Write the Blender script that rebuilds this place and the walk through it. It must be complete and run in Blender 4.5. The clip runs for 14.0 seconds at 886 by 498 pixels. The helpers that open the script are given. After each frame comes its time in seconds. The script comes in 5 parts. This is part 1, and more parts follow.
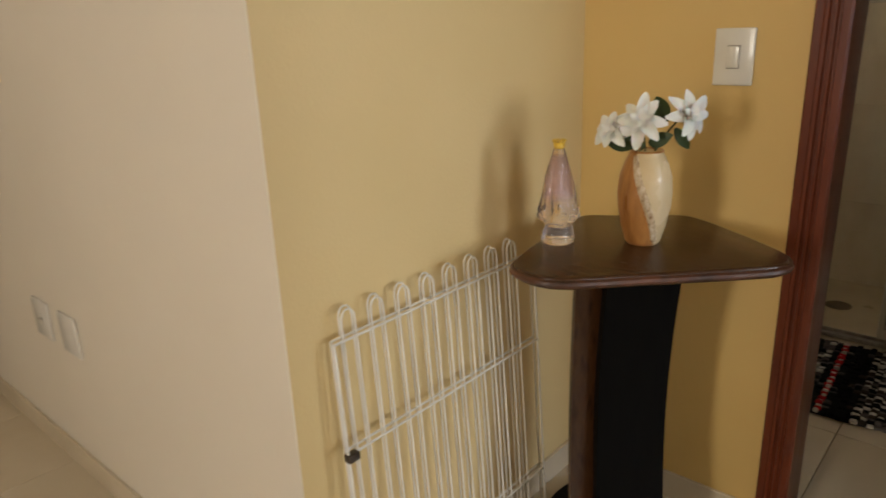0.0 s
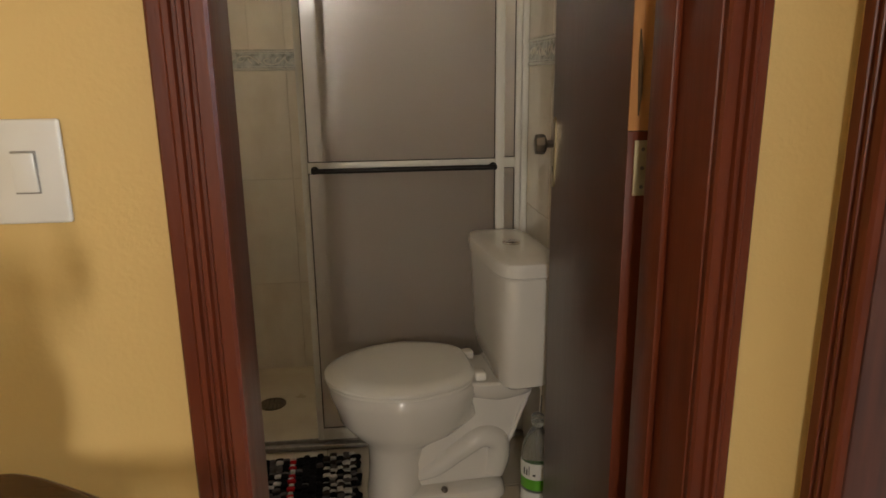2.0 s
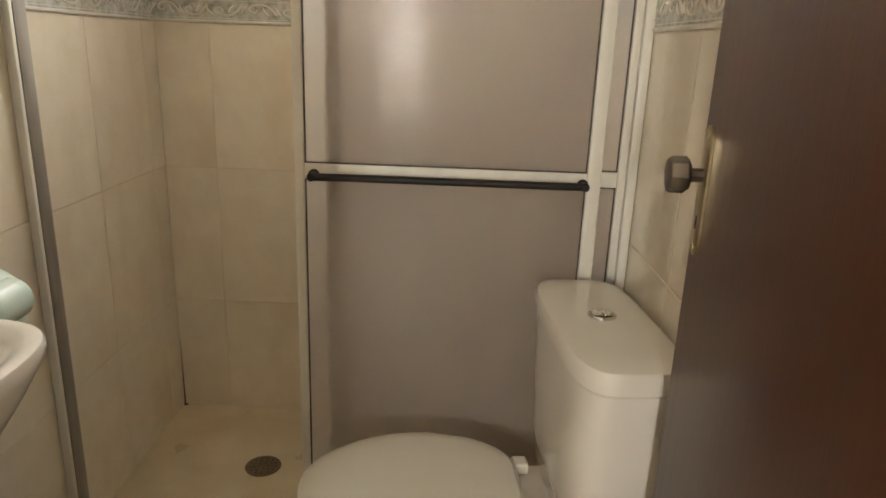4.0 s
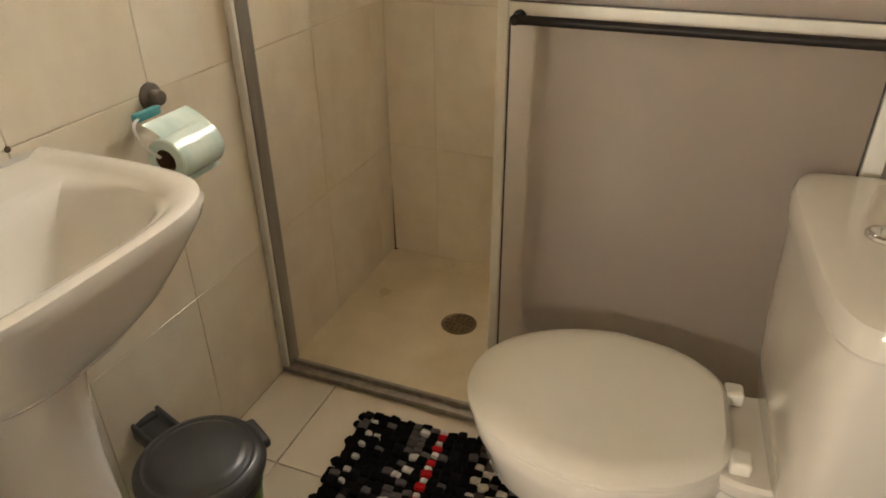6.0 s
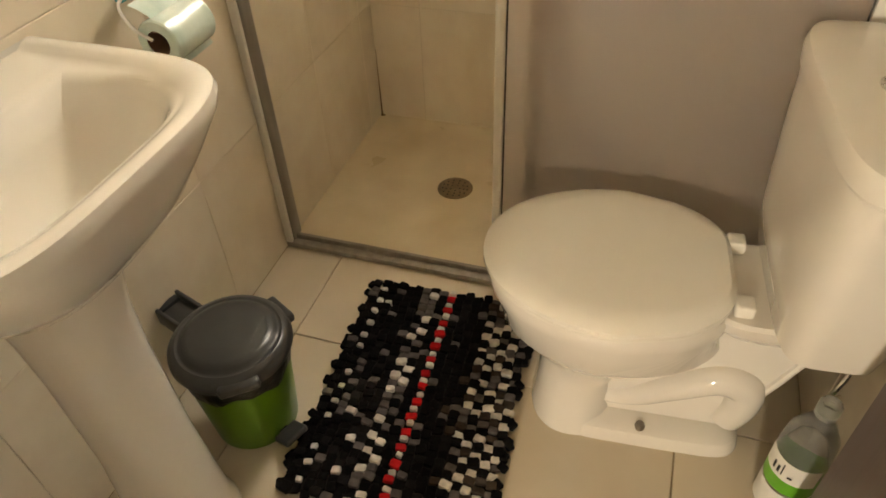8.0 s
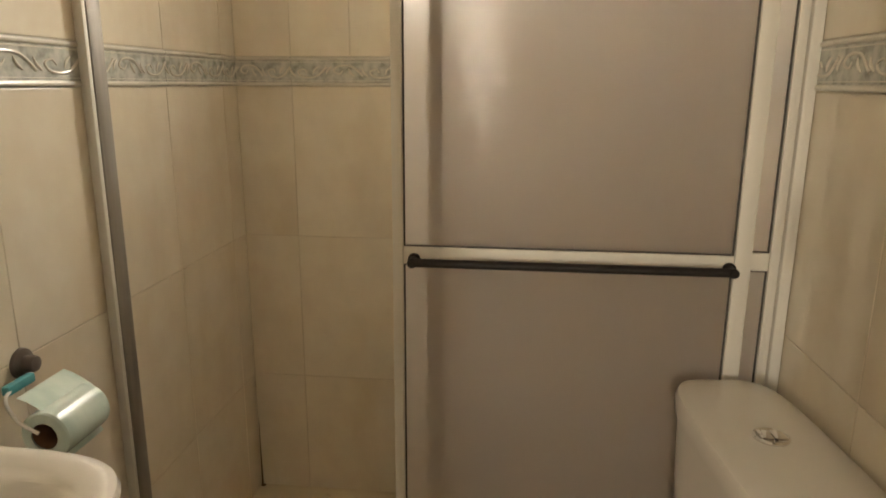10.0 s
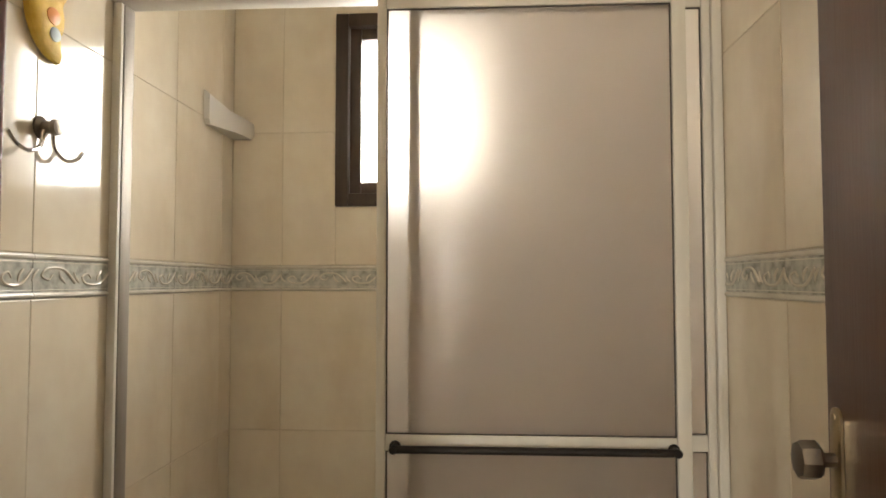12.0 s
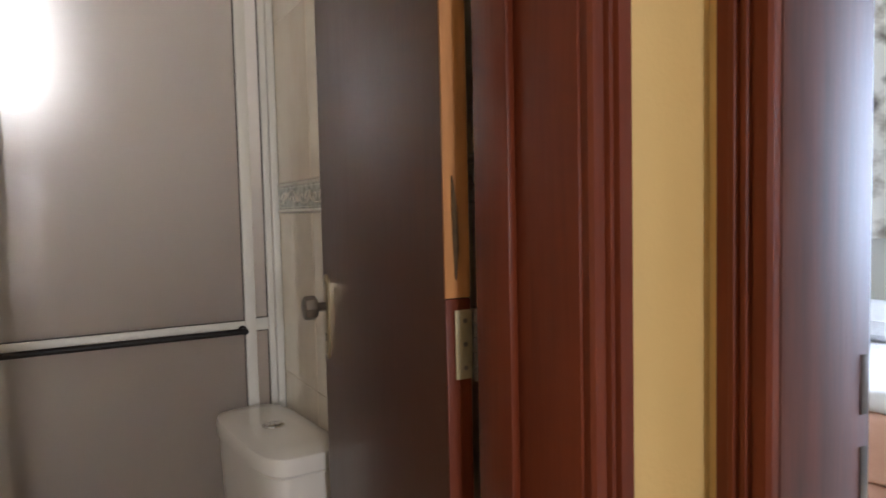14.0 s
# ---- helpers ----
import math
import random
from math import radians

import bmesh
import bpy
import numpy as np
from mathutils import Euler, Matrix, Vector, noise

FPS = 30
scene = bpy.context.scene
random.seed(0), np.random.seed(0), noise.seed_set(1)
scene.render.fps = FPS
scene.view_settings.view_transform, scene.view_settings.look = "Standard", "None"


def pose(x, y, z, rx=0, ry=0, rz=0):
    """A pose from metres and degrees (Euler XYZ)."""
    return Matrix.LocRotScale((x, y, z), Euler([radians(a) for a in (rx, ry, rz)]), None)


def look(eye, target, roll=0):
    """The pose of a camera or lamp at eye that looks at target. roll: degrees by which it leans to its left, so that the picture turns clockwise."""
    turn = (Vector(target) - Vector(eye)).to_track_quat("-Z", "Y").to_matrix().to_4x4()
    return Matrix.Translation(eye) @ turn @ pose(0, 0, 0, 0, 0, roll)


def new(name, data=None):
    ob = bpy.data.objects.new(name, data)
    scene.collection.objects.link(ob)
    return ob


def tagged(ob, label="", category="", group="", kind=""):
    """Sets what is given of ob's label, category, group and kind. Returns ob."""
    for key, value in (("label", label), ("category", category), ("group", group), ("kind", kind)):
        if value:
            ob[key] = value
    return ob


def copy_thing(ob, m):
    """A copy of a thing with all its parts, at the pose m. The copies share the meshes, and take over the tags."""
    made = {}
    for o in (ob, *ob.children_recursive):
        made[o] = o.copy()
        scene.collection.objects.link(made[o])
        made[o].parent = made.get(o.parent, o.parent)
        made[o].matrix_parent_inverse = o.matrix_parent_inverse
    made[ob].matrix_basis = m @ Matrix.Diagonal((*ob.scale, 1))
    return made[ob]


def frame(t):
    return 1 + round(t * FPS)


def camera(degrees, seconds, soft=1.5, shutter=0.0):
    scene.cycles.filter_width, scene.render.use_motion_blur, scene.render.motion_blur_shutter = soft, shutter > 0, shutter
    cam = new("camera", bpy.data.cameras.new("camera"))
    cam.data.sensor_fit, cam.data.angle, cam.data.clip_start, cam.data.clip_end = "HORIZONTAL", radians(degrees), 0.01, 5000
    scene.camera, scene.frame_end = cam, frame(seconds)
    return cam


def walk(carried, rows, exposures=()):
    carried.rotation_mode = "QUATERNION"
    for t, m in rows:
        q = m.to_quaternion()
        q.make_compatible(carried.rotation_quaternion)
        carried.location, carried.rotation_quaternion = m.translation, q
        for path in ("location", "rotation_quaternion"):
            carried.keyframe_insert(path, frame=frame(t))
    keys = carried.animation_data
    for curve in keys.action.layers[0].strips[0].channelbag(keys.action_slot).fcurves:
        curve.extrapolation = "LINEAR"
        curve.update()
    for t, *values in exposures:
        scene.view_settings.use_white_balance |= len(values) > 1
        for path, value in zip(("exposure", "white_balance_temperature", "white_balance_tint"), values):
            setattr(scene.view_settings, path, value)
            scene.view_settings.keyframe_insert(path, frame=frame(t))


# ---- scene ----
cam = camera(66.0, 14.0, 1.6, 0.15)
PATH = [
    (0, (0.46, -0.331, 1.207), (-0.808, 1.09, 0.598), -2.2),
    (0.5, (0.387, -0.155, 1.21), (-0.477, 1.554, 0.631), -0.7),
    (1, (0.326, 0.02, 1.238), (-0.037, 1.909, 0.689), -1.2),
    (1.5, (0.3, 0.172, 1.245), (0.351, 2.101, 0.718), -1.6),
    (2, (0.32, 0.387, 1.233), (0.527, 2.313, 0.736), -0.7),
    (2.2, (0.336, 0.477, 1.233), (0.547, 2.406, 0.747), -0.6),
    (4.3, (0.449, 1.191, 1.208), (0.369, 3.099, 0.613), 2.2),
    (4.5, (0.454, 1.24, 1.203), (0.333, 3.141, 0.593), 2.1),
    (5, (0.462, 1.318, 1.193), (0.219, 3.194, 0.545), 2.3),
    (5.5, (0.474, 1.339, 1.194), (0.023, 3.114, 0.391), 1.2),
    (6, (0.473, 1.342, 1.19), (-0.171, 2.948, 0.187), -0.6),
    (6.5, (0.468, 1.336, 1.193), (-0.291, 2.795, 0.055), -2.5),
    (7, (0.472, 1.322, 1.194), (-0.25, 2.629, -0.137), -3.7),
    (7.2, (0.466, 1.316, 1.194), (-0.223, 2.593, -0.183), -4.1),
    (9.3, (0.321, 1.33, 1.272), (0.11, 3.087, 0.34), -0.3),
    (9.5, (0.334, 1.321, 1.265), (0.113, 3.141, 0.467), -0.2),
    (10, (0.334, 1.304, 1.263), (0.129, 3.237, 0.791), 0.3),
    (10.5, (0.33, 1.291, 1.274), (0.145, 3.276, 1.122), 0.6),
    (11, (0.331, 1.266, 1.283), (0.166, 3.259, 1.319), 0.6),
    (11.5, (0.331, 1.205, 1.293), (0.184, 3.199, 1.356), 0.3),
    (12, (0.334, 1.11, 1.285), (0.216, 3.104, 1.378), 0.0),
    (12.5, (0.357, 0.95, 1.278), (0.282, 2.947, 1.354), -0.5),
    (13, (0.35, 0.815, 1.267), (0.487, 2.81, 1.249), -0.7),
    (13.5, (0.305, 0.739, 1.26), (0.855, 2.66, 1.182), -0.6),
    (14, (0.319, 0.695, 1.255), (1.281, 2.444, 1.138), -1.3),
]
walk(cam, [(t, look(eye, target, roll)) for t, eye, target, roll in PATH],
     [(0.0, -0.80, 6800, 10), (1.0, -0.5, 7150, 11), (2.2, -0.3, 6350, 11), (4.4, 0.80, 6250, 9), (5.0, 0.68, 6450, 10), (6.0, 0.92, 6750, 10), (7.0, 1.33, 7450, 9), (9.5, 0.60, 7250, 10), (10.5, 0.3, 6700, 10), (11.0, 0.23, 6400, 10), (12.0, 0.44, 6550, 10), (12.5, 0.70, 6650, 11), (13.1, 0.58, 5600, 11), (13.5, 0.48, 5050, 11), (14.0, 0.14, 5500, 15)])

# ---- light ----
world = bpy.data.worlds.new("sky")
scene.world = world
world.use_nodes = True
_sky = world.node_tree.nodes.new("ShaderNodeTexSky")
_sky.sky_type, _sky.sun_disc = "NISHITA", False
_sky.sun_elevation, _sky.sun_rotation = radians(38), radians(200)
world.node_tree.links.new(_sky.outputs[0], world.node_tree.nodes["Background"].inputs[0])
world.node_tree.nodes["Background"].inputs[1].default_value = 0.1


def daylight(name, eye, target, w, h, watts, colour):
    """Sky light at a window's opening; also makes the added side fill."""
    lamp = bpy.data.lights.new(name, "AREA")
    lamp.shape, lamp.size, lamp.size_y, lamp.energy, lamp.color = "RECTANGLE", w, h, watts, colour
    ob = new(name, lamp)
    ob.matrix_world = look(eye, target)
    return ob


daylight("window_light_shower", (0.36, 3.75, 1.87), (0.96, 3.02, 1.64), 1.35, 1.12, 112, (1.0, 0.96, 0.89))
daylight("window_light_hall", (-0.1, -3.12, 1.5), (-0.1, 0, 1.5), 0.34, 1.1, 66, (1.0, 0.93, 0.82))
# added fill for the gate wall, no window stands behind it
daylight("side_fill_light", (3.02, -1.00, 1.45), (-0.42, 0.60, 1.1), 1.0, 1.1, 48, (0.90, 0.94, 1.0))
daylight("window_light_bedroom", (4.02, 0.85, 1.5), (2, 0.95, 1.4), 1.0, 1.2, 120, (0.78, 0.88, 1.0))

# ---- materials ----


def mat(name, colour=(0.8, 0.8, 0.8), rough=0.5, metal=0.0, **more):
    m = bpy.data.materials.new(name)
    m.use_nodes = True
    b = m.node_tree.nodes["Principled BSDF"]
    b.inputs["Base Color"].default_value = (*colour, 1)
    b.inputs["Roughness"].default_value = rough
    b.inputs["Metallic"].default_value = metal
    for key, value in more.items():
        b.inputs[key.replace("_", " ")].default_value = value
    return m


def tree(m):
    t = m.node_tree
    return t.nodes, t.links, t.nodes["Principled BSDF"]


def grain(m, colours, scale=6.0, stretch=(1, 1, 1), detail=4.0, bump=0.0, bump_scale=60.0, rough=None, rnd=0.0, dist=0.002, low=0.3, high=0.7, second=None):
    """Colour from stretched noise over object space, fine relief, and a little change from piece to piece."""
    n, l, b = tree(m)
    co = n.new("ShaderNodeTexCoord")
    mp = n.new("ShaderNodeMapping")
    mp.inputs["Scale"].default_value = stretch
    l.new(co.outputs["Object"], mp.inputs["Vector"])
    src = mp.outputs["Vector"]
    if rnd:
        info = n.new("ShaderNodeObjectInfo")
        comb = n.new("ShaderNodeCombineXYZ")
        mul = n.new("ShaderNodeMath")
        mul.operation = "MULTIPLY"
        mul.inputs[1].default_value = 37.0
        l.new(info.outputs["Random"], mul.inputs[0])
        for i in range(3):
            l.new(mul.outputs[0], comb.inputs[i])
        add = n.new("ShaderNodeVectorMath")
        l.new(src, add.inputs[0])
        l.new(comb.outputs[0], add.inputs[1])
        src = add.outputs[0]
    noi = n.new("ShaderNodeTexNoise")
    noi.inputs["Scale"].default_value, noi.inputs["Detail"].default_value = scale, detail
    l.new(src, noi.inputs["Vector"])
    ramp = n.new("ShaderNodeValToRGB")
    els = ramp.color_ramp.elements
    els[0].position, els[1].position = low, high
    els[0].color, els[1].color = (*colours[0], 1), (*colours[-1], 1)
    if len(colours) == 3:
        e = els.new((low + high) / 2)
        e.color = (*colours[1], 1)
    l.new(noi.outputs["Fac"], ramp.inputs["Fac"])
    out = ramp.outputs["Color"]
    if second:
        big = n.new("ShaderNodeTexNoise")
        big.inputs["Scale"].default_value, big.inputs["Detail"].default_value = second[0], 3
        l.new(co.outputs["Object"], big.inputs["Vector"])
        r2 = n.new("ShaderNodeValToRGB")
        r2.color_ramp.elements[0].position, r2.color_ramp.elements[1].position = 0.38, 0.68
        mix = n.new("ShaderNodeMix")
        mix.data_type, mix.blend_type = "RGBA", "MIX"
        l.new(big.outputs["Fac"], r2.inputs["Fac"])
        fac = n.new("ShaderNodeMath")
        fac.operation = "MULTIPLY"
        fac.inputs[1].default_value = second[2]
        l.new(r2.outputs["Color"], fac.inputs[0])
        l.new(fac.outputs[0], mix.inputs["Factor"])
        l.new(out, mix.inputs["A"])
        mix.inputs["B"].default_value = (*second[1], 1)
        out = mix.outputs["Result"]
    if rnd:
        hsv = n.new("ShaderNodeHueSaturation")
        mr = n.new("ShaderNodeMapRange")
        mr.inputs["To Min"].default_value, mr.inputs["To Max"].default_value = 1 - rnd, 1 + rnd
        l.new(info.outputs["Random"], mr.inputs["Value"])
        l.new(mr.outputs[0], hsv.inputs["Value"])
        l.new(out, hsv.inputs["Color"])
        out = hsv.outputs["Color"]
    l.new(out, b.inputs["Base Color"])
    if rough:
        mr2 = n.new("ShaderNodeMapRange")
        mr2.inputs["To Min"].default_value, mr2.inputs["To Max"].default_value = rough
        l.new(noi.outputs["Fac"], mr2.inputs["Value"])
        l.new(mr2.outputs[0], b.inputs["Roughness"])
    if bump:
        fine = n.new("ShaderNodeTexNoise")
        fine.inputs["Scale"].default_value, fine.inputs["Detail"].default_value = bump_scale, 3
        l.new(mp.outputs["Vector"], fine.inputs["Vector"])
        bp = n.new("ShaderNodeBump")
        bp.inputs["Strength"].default_value, bp.inputs["Distance"].default_value = bump, dist
        l.new(fine.outputs["Fac"], bp.inputs["Height"])
        l.new(bp.outputs["Normal"], b.inputs["Normal"])
    return m


YELLOW = grain(mat("yellow_paint", rough=0.55), [(0.66, 0.455, 0.165), (0.70, 0.49, 0.185)], 2.5, bump=0.25, bump_scale=140, rough=(0.45, 0.6), second=(0.9, (0.71, 0.50, 0.20), 0.5))
# the yellow paint again, paled: cool side light put into the colour
LIT_YELLOW = grain(mat("lit_yellow_paint", rough=0.55), [(0.67, 0.505, 0.245), (0.71, 0.54, 0.27)], 2.5, bump=0.25, bump_scale=140, rough=(0.45, 0.6), second=(0.9, (0.71, 0.55, 0.30), 0.5))
WHITE_WALL = grain(mat("white_paint", rough=0.6), [(0.76, 0.70, 0.61), (0.80, 0.74, 0.65)], 2.0, bump=0.2, bump_scale=150, rough=(0.5, 0.65), second=(0.8, (0.73, 0.67, 0.58), 0.4))
PLAIN = grain(mat("plain_wall", rough=0.7), [(0.62, 0.60, 0.55), (0.68, 0.66, 0.60)], 2.0, bump=0.15, bump_scale=120)
CEIL = grain(mat("ceiling_paint", rough=0.8), [(0.74, 0.72, 0.66), (0.78, 0.76, 0.70)], 2.0, bump=0.15, bump_scale=120)
WOOD = grain(mat("mahogany", rough=0.38, Specular_IOR_Level=0.22), [(0.075, 0.0145, 0.0055), (0.150, 0.032, 0.011), (0.108, 0.022, 0.008)], 7, (5, 5, 0.4), 4, 0.15, 40, (0.28, 0.42), second=(1.6, (0.085, 0.019, 0.009), 0.5), low=0.2, high=0.8)
GLOSS_WOOD = grain(mat("glossy_mahogany", rough=0.6, Specular_IOR_Level=0.35, Coat_Weight=0.5, Coat_Roughness=0.6), [(0.050, 0.014, 0.009), (0.110, 0.030, 0.018)], 9, (6, 6, 0.5), 5, 0.1, 40, (0.55, 0.68))
DOOR_WOOD = grain(mat("door_veneer", rough=0.3, Specular_IOR_Level=0.42, Coat_Weight=0.25, Coat_Roughness=0.5), [(0.046, 0.0125, 0.0055), (0.072, 0.021, 0.009), (0.057, 0.0165, 0.007)], 9, (8, 8, 0.4), 5, 0.12, 50, (0.33, 0.42), low=0.2, high=0.8, second=(2.0, (0.052, 0.018, 0.008), 0.4))
RAW_WOOD = grain(mat("raw_edge_wood", rough=0.6), [(0.42, 0.17, 0.045), (0.58, 0.27, 0.085)], 7, (9, 9, 0.6), 5, 0.3, 50, (0.5, 0.7))
TABLE_WOOD = grain(mat("table_varnish", rough=0.3, Specular_IOR_Level=0.35), [(0.022, 0.0095, 0.004), (0.072, 0.030, 0.0115), (0.040, 0.0165, 0.0065)], 14, (1, 6, 1), 6, 0.2, 60, (0.16, 0.32), second=(7, (0.040, 0.016, 0.008), 0.4))
TABLE_EDGE = grain(mat("worn_table_edge", rough=0.4), [(0.022, 0.008, 0.0045), (0.13, 0.046, 0.022)], 25, (1, 1, 1), 5, 0.6, 90, (0.3, 0.5))
BLACK_WOOD = grain(mat("black_lacquer", rough=0.4, Specular_IOR_Level=0.06), [(0.002, 0.0018, 0.0018), (0.004, 0.0035, 0.003)], 12, (8, 8, 0.6), 4, 0.2, 60, (0.5, 0.65))
TILE = grain(mat("cream_tile", rough=0.09, Coat_Weight=0.3, Coat_Roughness=0.04), [(0.71, 0.61, 0.455), (0.775, 0.69, 0.545), (0.80, 0.725, 0.59)], 5, (1.3, 1.3, 0.6), 7, 0.01, 8, (0.07, 0.14), rnd=0.012, low=0.28, high=0.62, second=(11, (0.68, 0.58, 0.45), 0.40))
GROUT = grain(mat("grout", rough=0.85), [(0.63, 0.55, 0.42), (0.71, 0.63, 0.50)], 9, bump=0.4, bump_scale=160, second=(3, (0.50, 0.40, 0.27), 0.35))
FLOOR_TILE = grain(mat("floor_tile", rough=0.2), [(0.60, 0.515, 0.39), (0.69, 0.61, 0.48)], 4, (1, 1, 1), 6, 0.08, 12, (0.14, 0.28), rnd=0.03, second=(2.2, (0.54, 0.45, 0.32), 0.45))
FLOOR_GROUT = grain(mat("floor_grout", rough=0.9), [(0.28, 0.21, 0.125), (0.42, 0.33, 0.21)], 9, bump=0.4, bump_scale=160)
SHOWER_FLOOR = grain(mat("shower_floor", rough=0.25), [(0.62, 0.52, 0.35), (0.71, 0.615, 0.44)], 5, (1, 1, 1), 6, 0.1, 30, (0.2, 0.4), second=(4, (0.48, 0.37, 0.21), 0.5))
BAND = grain(mat("border_ground", rough=0.18), [(0.27, 0.27, 0.235), (0.46, 0.46, 0.41), (0.58, 0.57, 0.51)], 45, (1, 1, 1), 5, 0.3, 90, (0.12, 0.3), low=0.3, high=0.66)
BAND_RELIEF = grain(mat("border_relief", rough=0.12), [(0.62, 0.58, 0.49), (0.72, 0.68, 0.59)], 20, bump=0.1, bump_scale=60, rough=(0.08, 0.2))
CERAMIC = grain(mat("white_ceramic", rough=0.07, Coat_Weight=0.5, Coat_Roughness=0.03), [(0.72, 0.675, 0.605), (0.76, 0.72, 0.655)], 3, rough=(0.05, 0.10), second=(2, (0.70, 0.645, 0.565), 0.35))
SEAT_PLASTIC = grain(mat("seat_plastic", rough=0.25), [(0.76, 0.72, 0.64), (0.79, 0.755, 0.68)], 4, bump=0.04, bump_scale=200, rough=(0.2, 0.3))
ALU = grain(mat("painted_aluminium", rough=0.38), [(0.66, 0.63, 0.56), (0.72, 0.69, 0.62)], 6, (6, 6, 0.5), 3, 0.05, 90, (0.42, 0.56))
ALU_RAW = grain(mat("grey_aluminium", rough=0.42, metal=0.45), [(0.26, 0.235, 0.205), (0.36, 0.325, 0.28)], 8, (6, 6, 0.5), 3, 0.08, 90, (0.46, 0.6), second=(5, (0.22, 0.19, 0.15), 0.4))
GASKET = grain(mat("grey_gasket", rough=0.6), [(0.045, 0.038, 0.033), (0.075, 0.064, 0.056)], 20)
RUBBER = mat("black_gasket", (0.012, 0.011, 0.010), 0.6)
BAR = grain(mat("dark_plastic_bar", rough=0.35, Specular_IOR_Level=0.2), [(0.014, 0.011, 0.010), (0.026, 0.021, 0.019)], 20, rough=(0.38, 0.5))
CHROME = grain(mat("chrome", rough=0.1, metal=1.0), [(0.70, 0.68, 0.65), (0.78, 0.76, 0.73)], 15, rough=(0.06, 0.16))
STEEL = grain(mat("aged_steel", rough=0.28, metal=1.0), [(0.17, 0.145, 0.12), (0.27, 0.235, 0.195)], 25, rough=(0.26, 0.42), bump=0.05, bump_scale=80)
BRASS = grain(mat("dull_brass", rough=0.3, metal=1.0), [(0.42, 0.33, 0.20), (0.56, 0.47, 0.30)], 18, rough=(0.22, 0.42), bump=0.08, bump_scale=90)
HINGE_BRASS = grain(mat("hinge_brass", rough=0.5, metal=0.4), [(0.38, 0.31, 0.17), (0.50, 0.42, 0.25)], 18, rough=(0.4, 0.55), bump=0.08, bump_scale=90)
DARK_METAL = grain(mat("dark_hinge_steel", rough=0.4, metal=0.8), [(0.05, 0.04, 0.035), (0.12, 0.10, 0.085)], 25, rough=(0.3, 0.5))
WINDOW_FRAME = grain(mat("brown_window_frame", rough=0.4), [(0.040, 0.025, 0.017), (0.065, 0.040, 0.028)], 10, (6, 6, 0.6), 3, 0.1, 60, (0.32, 0.48))
WHITE_PLASTIC = grain(mat("white_plastic", rough=0.16), [(0.72, 0.70, 0.66), (0.76, 0.74, 0.70)], 6, rough=(0.12, 0.2))
WIRE = grain(mat("white_wire_coating", rough=0.3), [(0.66, 0.63, 0.58), (0.78, 0.75, 0.70)], 15, bump=0.1, bump_scale=80, rough=(0.22, 0.4))
BIN_GREEN = grain(mat("green_plastic", rough=0.3), [(0.085, 0.20, 0.006), (0.11, 0.245, 0.009)], 8, bump=0.06, bump_scale=120, rough=(0.24, 0.38))
BIN_GREY = grain(mat("grey_plastic", rough=0.32), [(0.038, 0.039, 0.039), (0.052, 0.053, 0.053)], 8, bump=0.06, bump_scale=140, rough=(0.26, 0.4))
BAG = grain(mat("black_bag", rough=0.28), [(0.008, 0.008, 0.008), (0.018, 0.018, 0.018)], 10, bump=0.9, bump_scale=40, dist=0.006)
PAPER_BROWN = grain(mat("cardboard", rough=0.9), [(0.16, 0.085, 0.045), (0.24, 0.13, 0.07)], 12, bump=0.2)
PAPER_WRAP = grain(mat("teal_wrap", rough=0.18), [(0.46, 0.60, 0.53), (0.62, 0.72, 0.64), (0.72, 0.78, 0.70)], 9, (1, 2, 1), 4, 0.4, 30, (0.1, 0.3))
VASE_CREAM = grain(mat("cream_glaze", rough=0.25), [(0.62, 0.47, 0.27), (0.72, 0.58, 0.37)], 8, bump=0.08, bump_scale=50, rough=(0.2, 0.35))
VASE_BROWN = grain(mat("amber_wood_glaze", rough=0.28), [(0.23, 0.088, 0.022), (0.44, 0.20, 0.060), (0.33, 0.138, 0.038)], 9, (4, 4, 0.7), 5, 0.15, 40, (0.22, 0.38))
VASE_BAND = grain(mat("crumbled_shell", rough=0.8), [(0.26, 0.15, 0.07), (0.54, 0.40, 0.25), (0.66, 0.54, 0.39)], 110, detail=3, bump=1.0, bump_scale=160, dist=0.004)
PETAL = grain(mat("white_petal", rough=0.6, Subsurface_Weight=0.15), [(0.74, 0.71, 0.67), (0.82, 0.79, 0.75)], 12, bump=0.2, bump_scale=60)
LEAF = grain(mat("dark_leaf", rough=0.5), [(0.020, 0.040, 0.012), (0.045, 0.075, 0.022)], 12, bump=0.3, bump_scale=60)
STEM = mat("green_stem", (0.07, 0.085, 0.03), 0.6)
CROWN = grain(mat("yellow_crown", rough=0.4), [(0.62, 0.38, 0.03), (0.74, 0.48, 0.06)], 20)
PINK = grain(mat("pink_tint", rough=0.2, Transmission_Weight=0.5, Alpha=0.38), [(0.72, 0.34, 0.45), (0.80, 0.46, 0.55)], 15)
ORANGE = grain(mat("orange_paint", rough=0.5), [(0.66, 0.22, 0.03), (0.74, 0.30, 0.06)], 20)
PALE_BLUE = grain(mat("pale_blue_paint", rough=0.5), [(0.42, 0.52, 0.55), (0.55, 0.62, 0.62)], 20)
YELLOW_TOY = grain(mat("yellow_sponge", rough=0.6), [(0.60, 0.36, 0.03), (0.78, 0.55, 0.10)], 30, bump=0.5, bump_scale=80)
# dark fill for the split and plug holes, and painted shade in the vase
DIRT_SHADE = grain(mat("dark_dirt_and_shade", rough=0.9), [(0.05, 0.03, 0.015), (0.14, 0.08, 0.03)], 40)
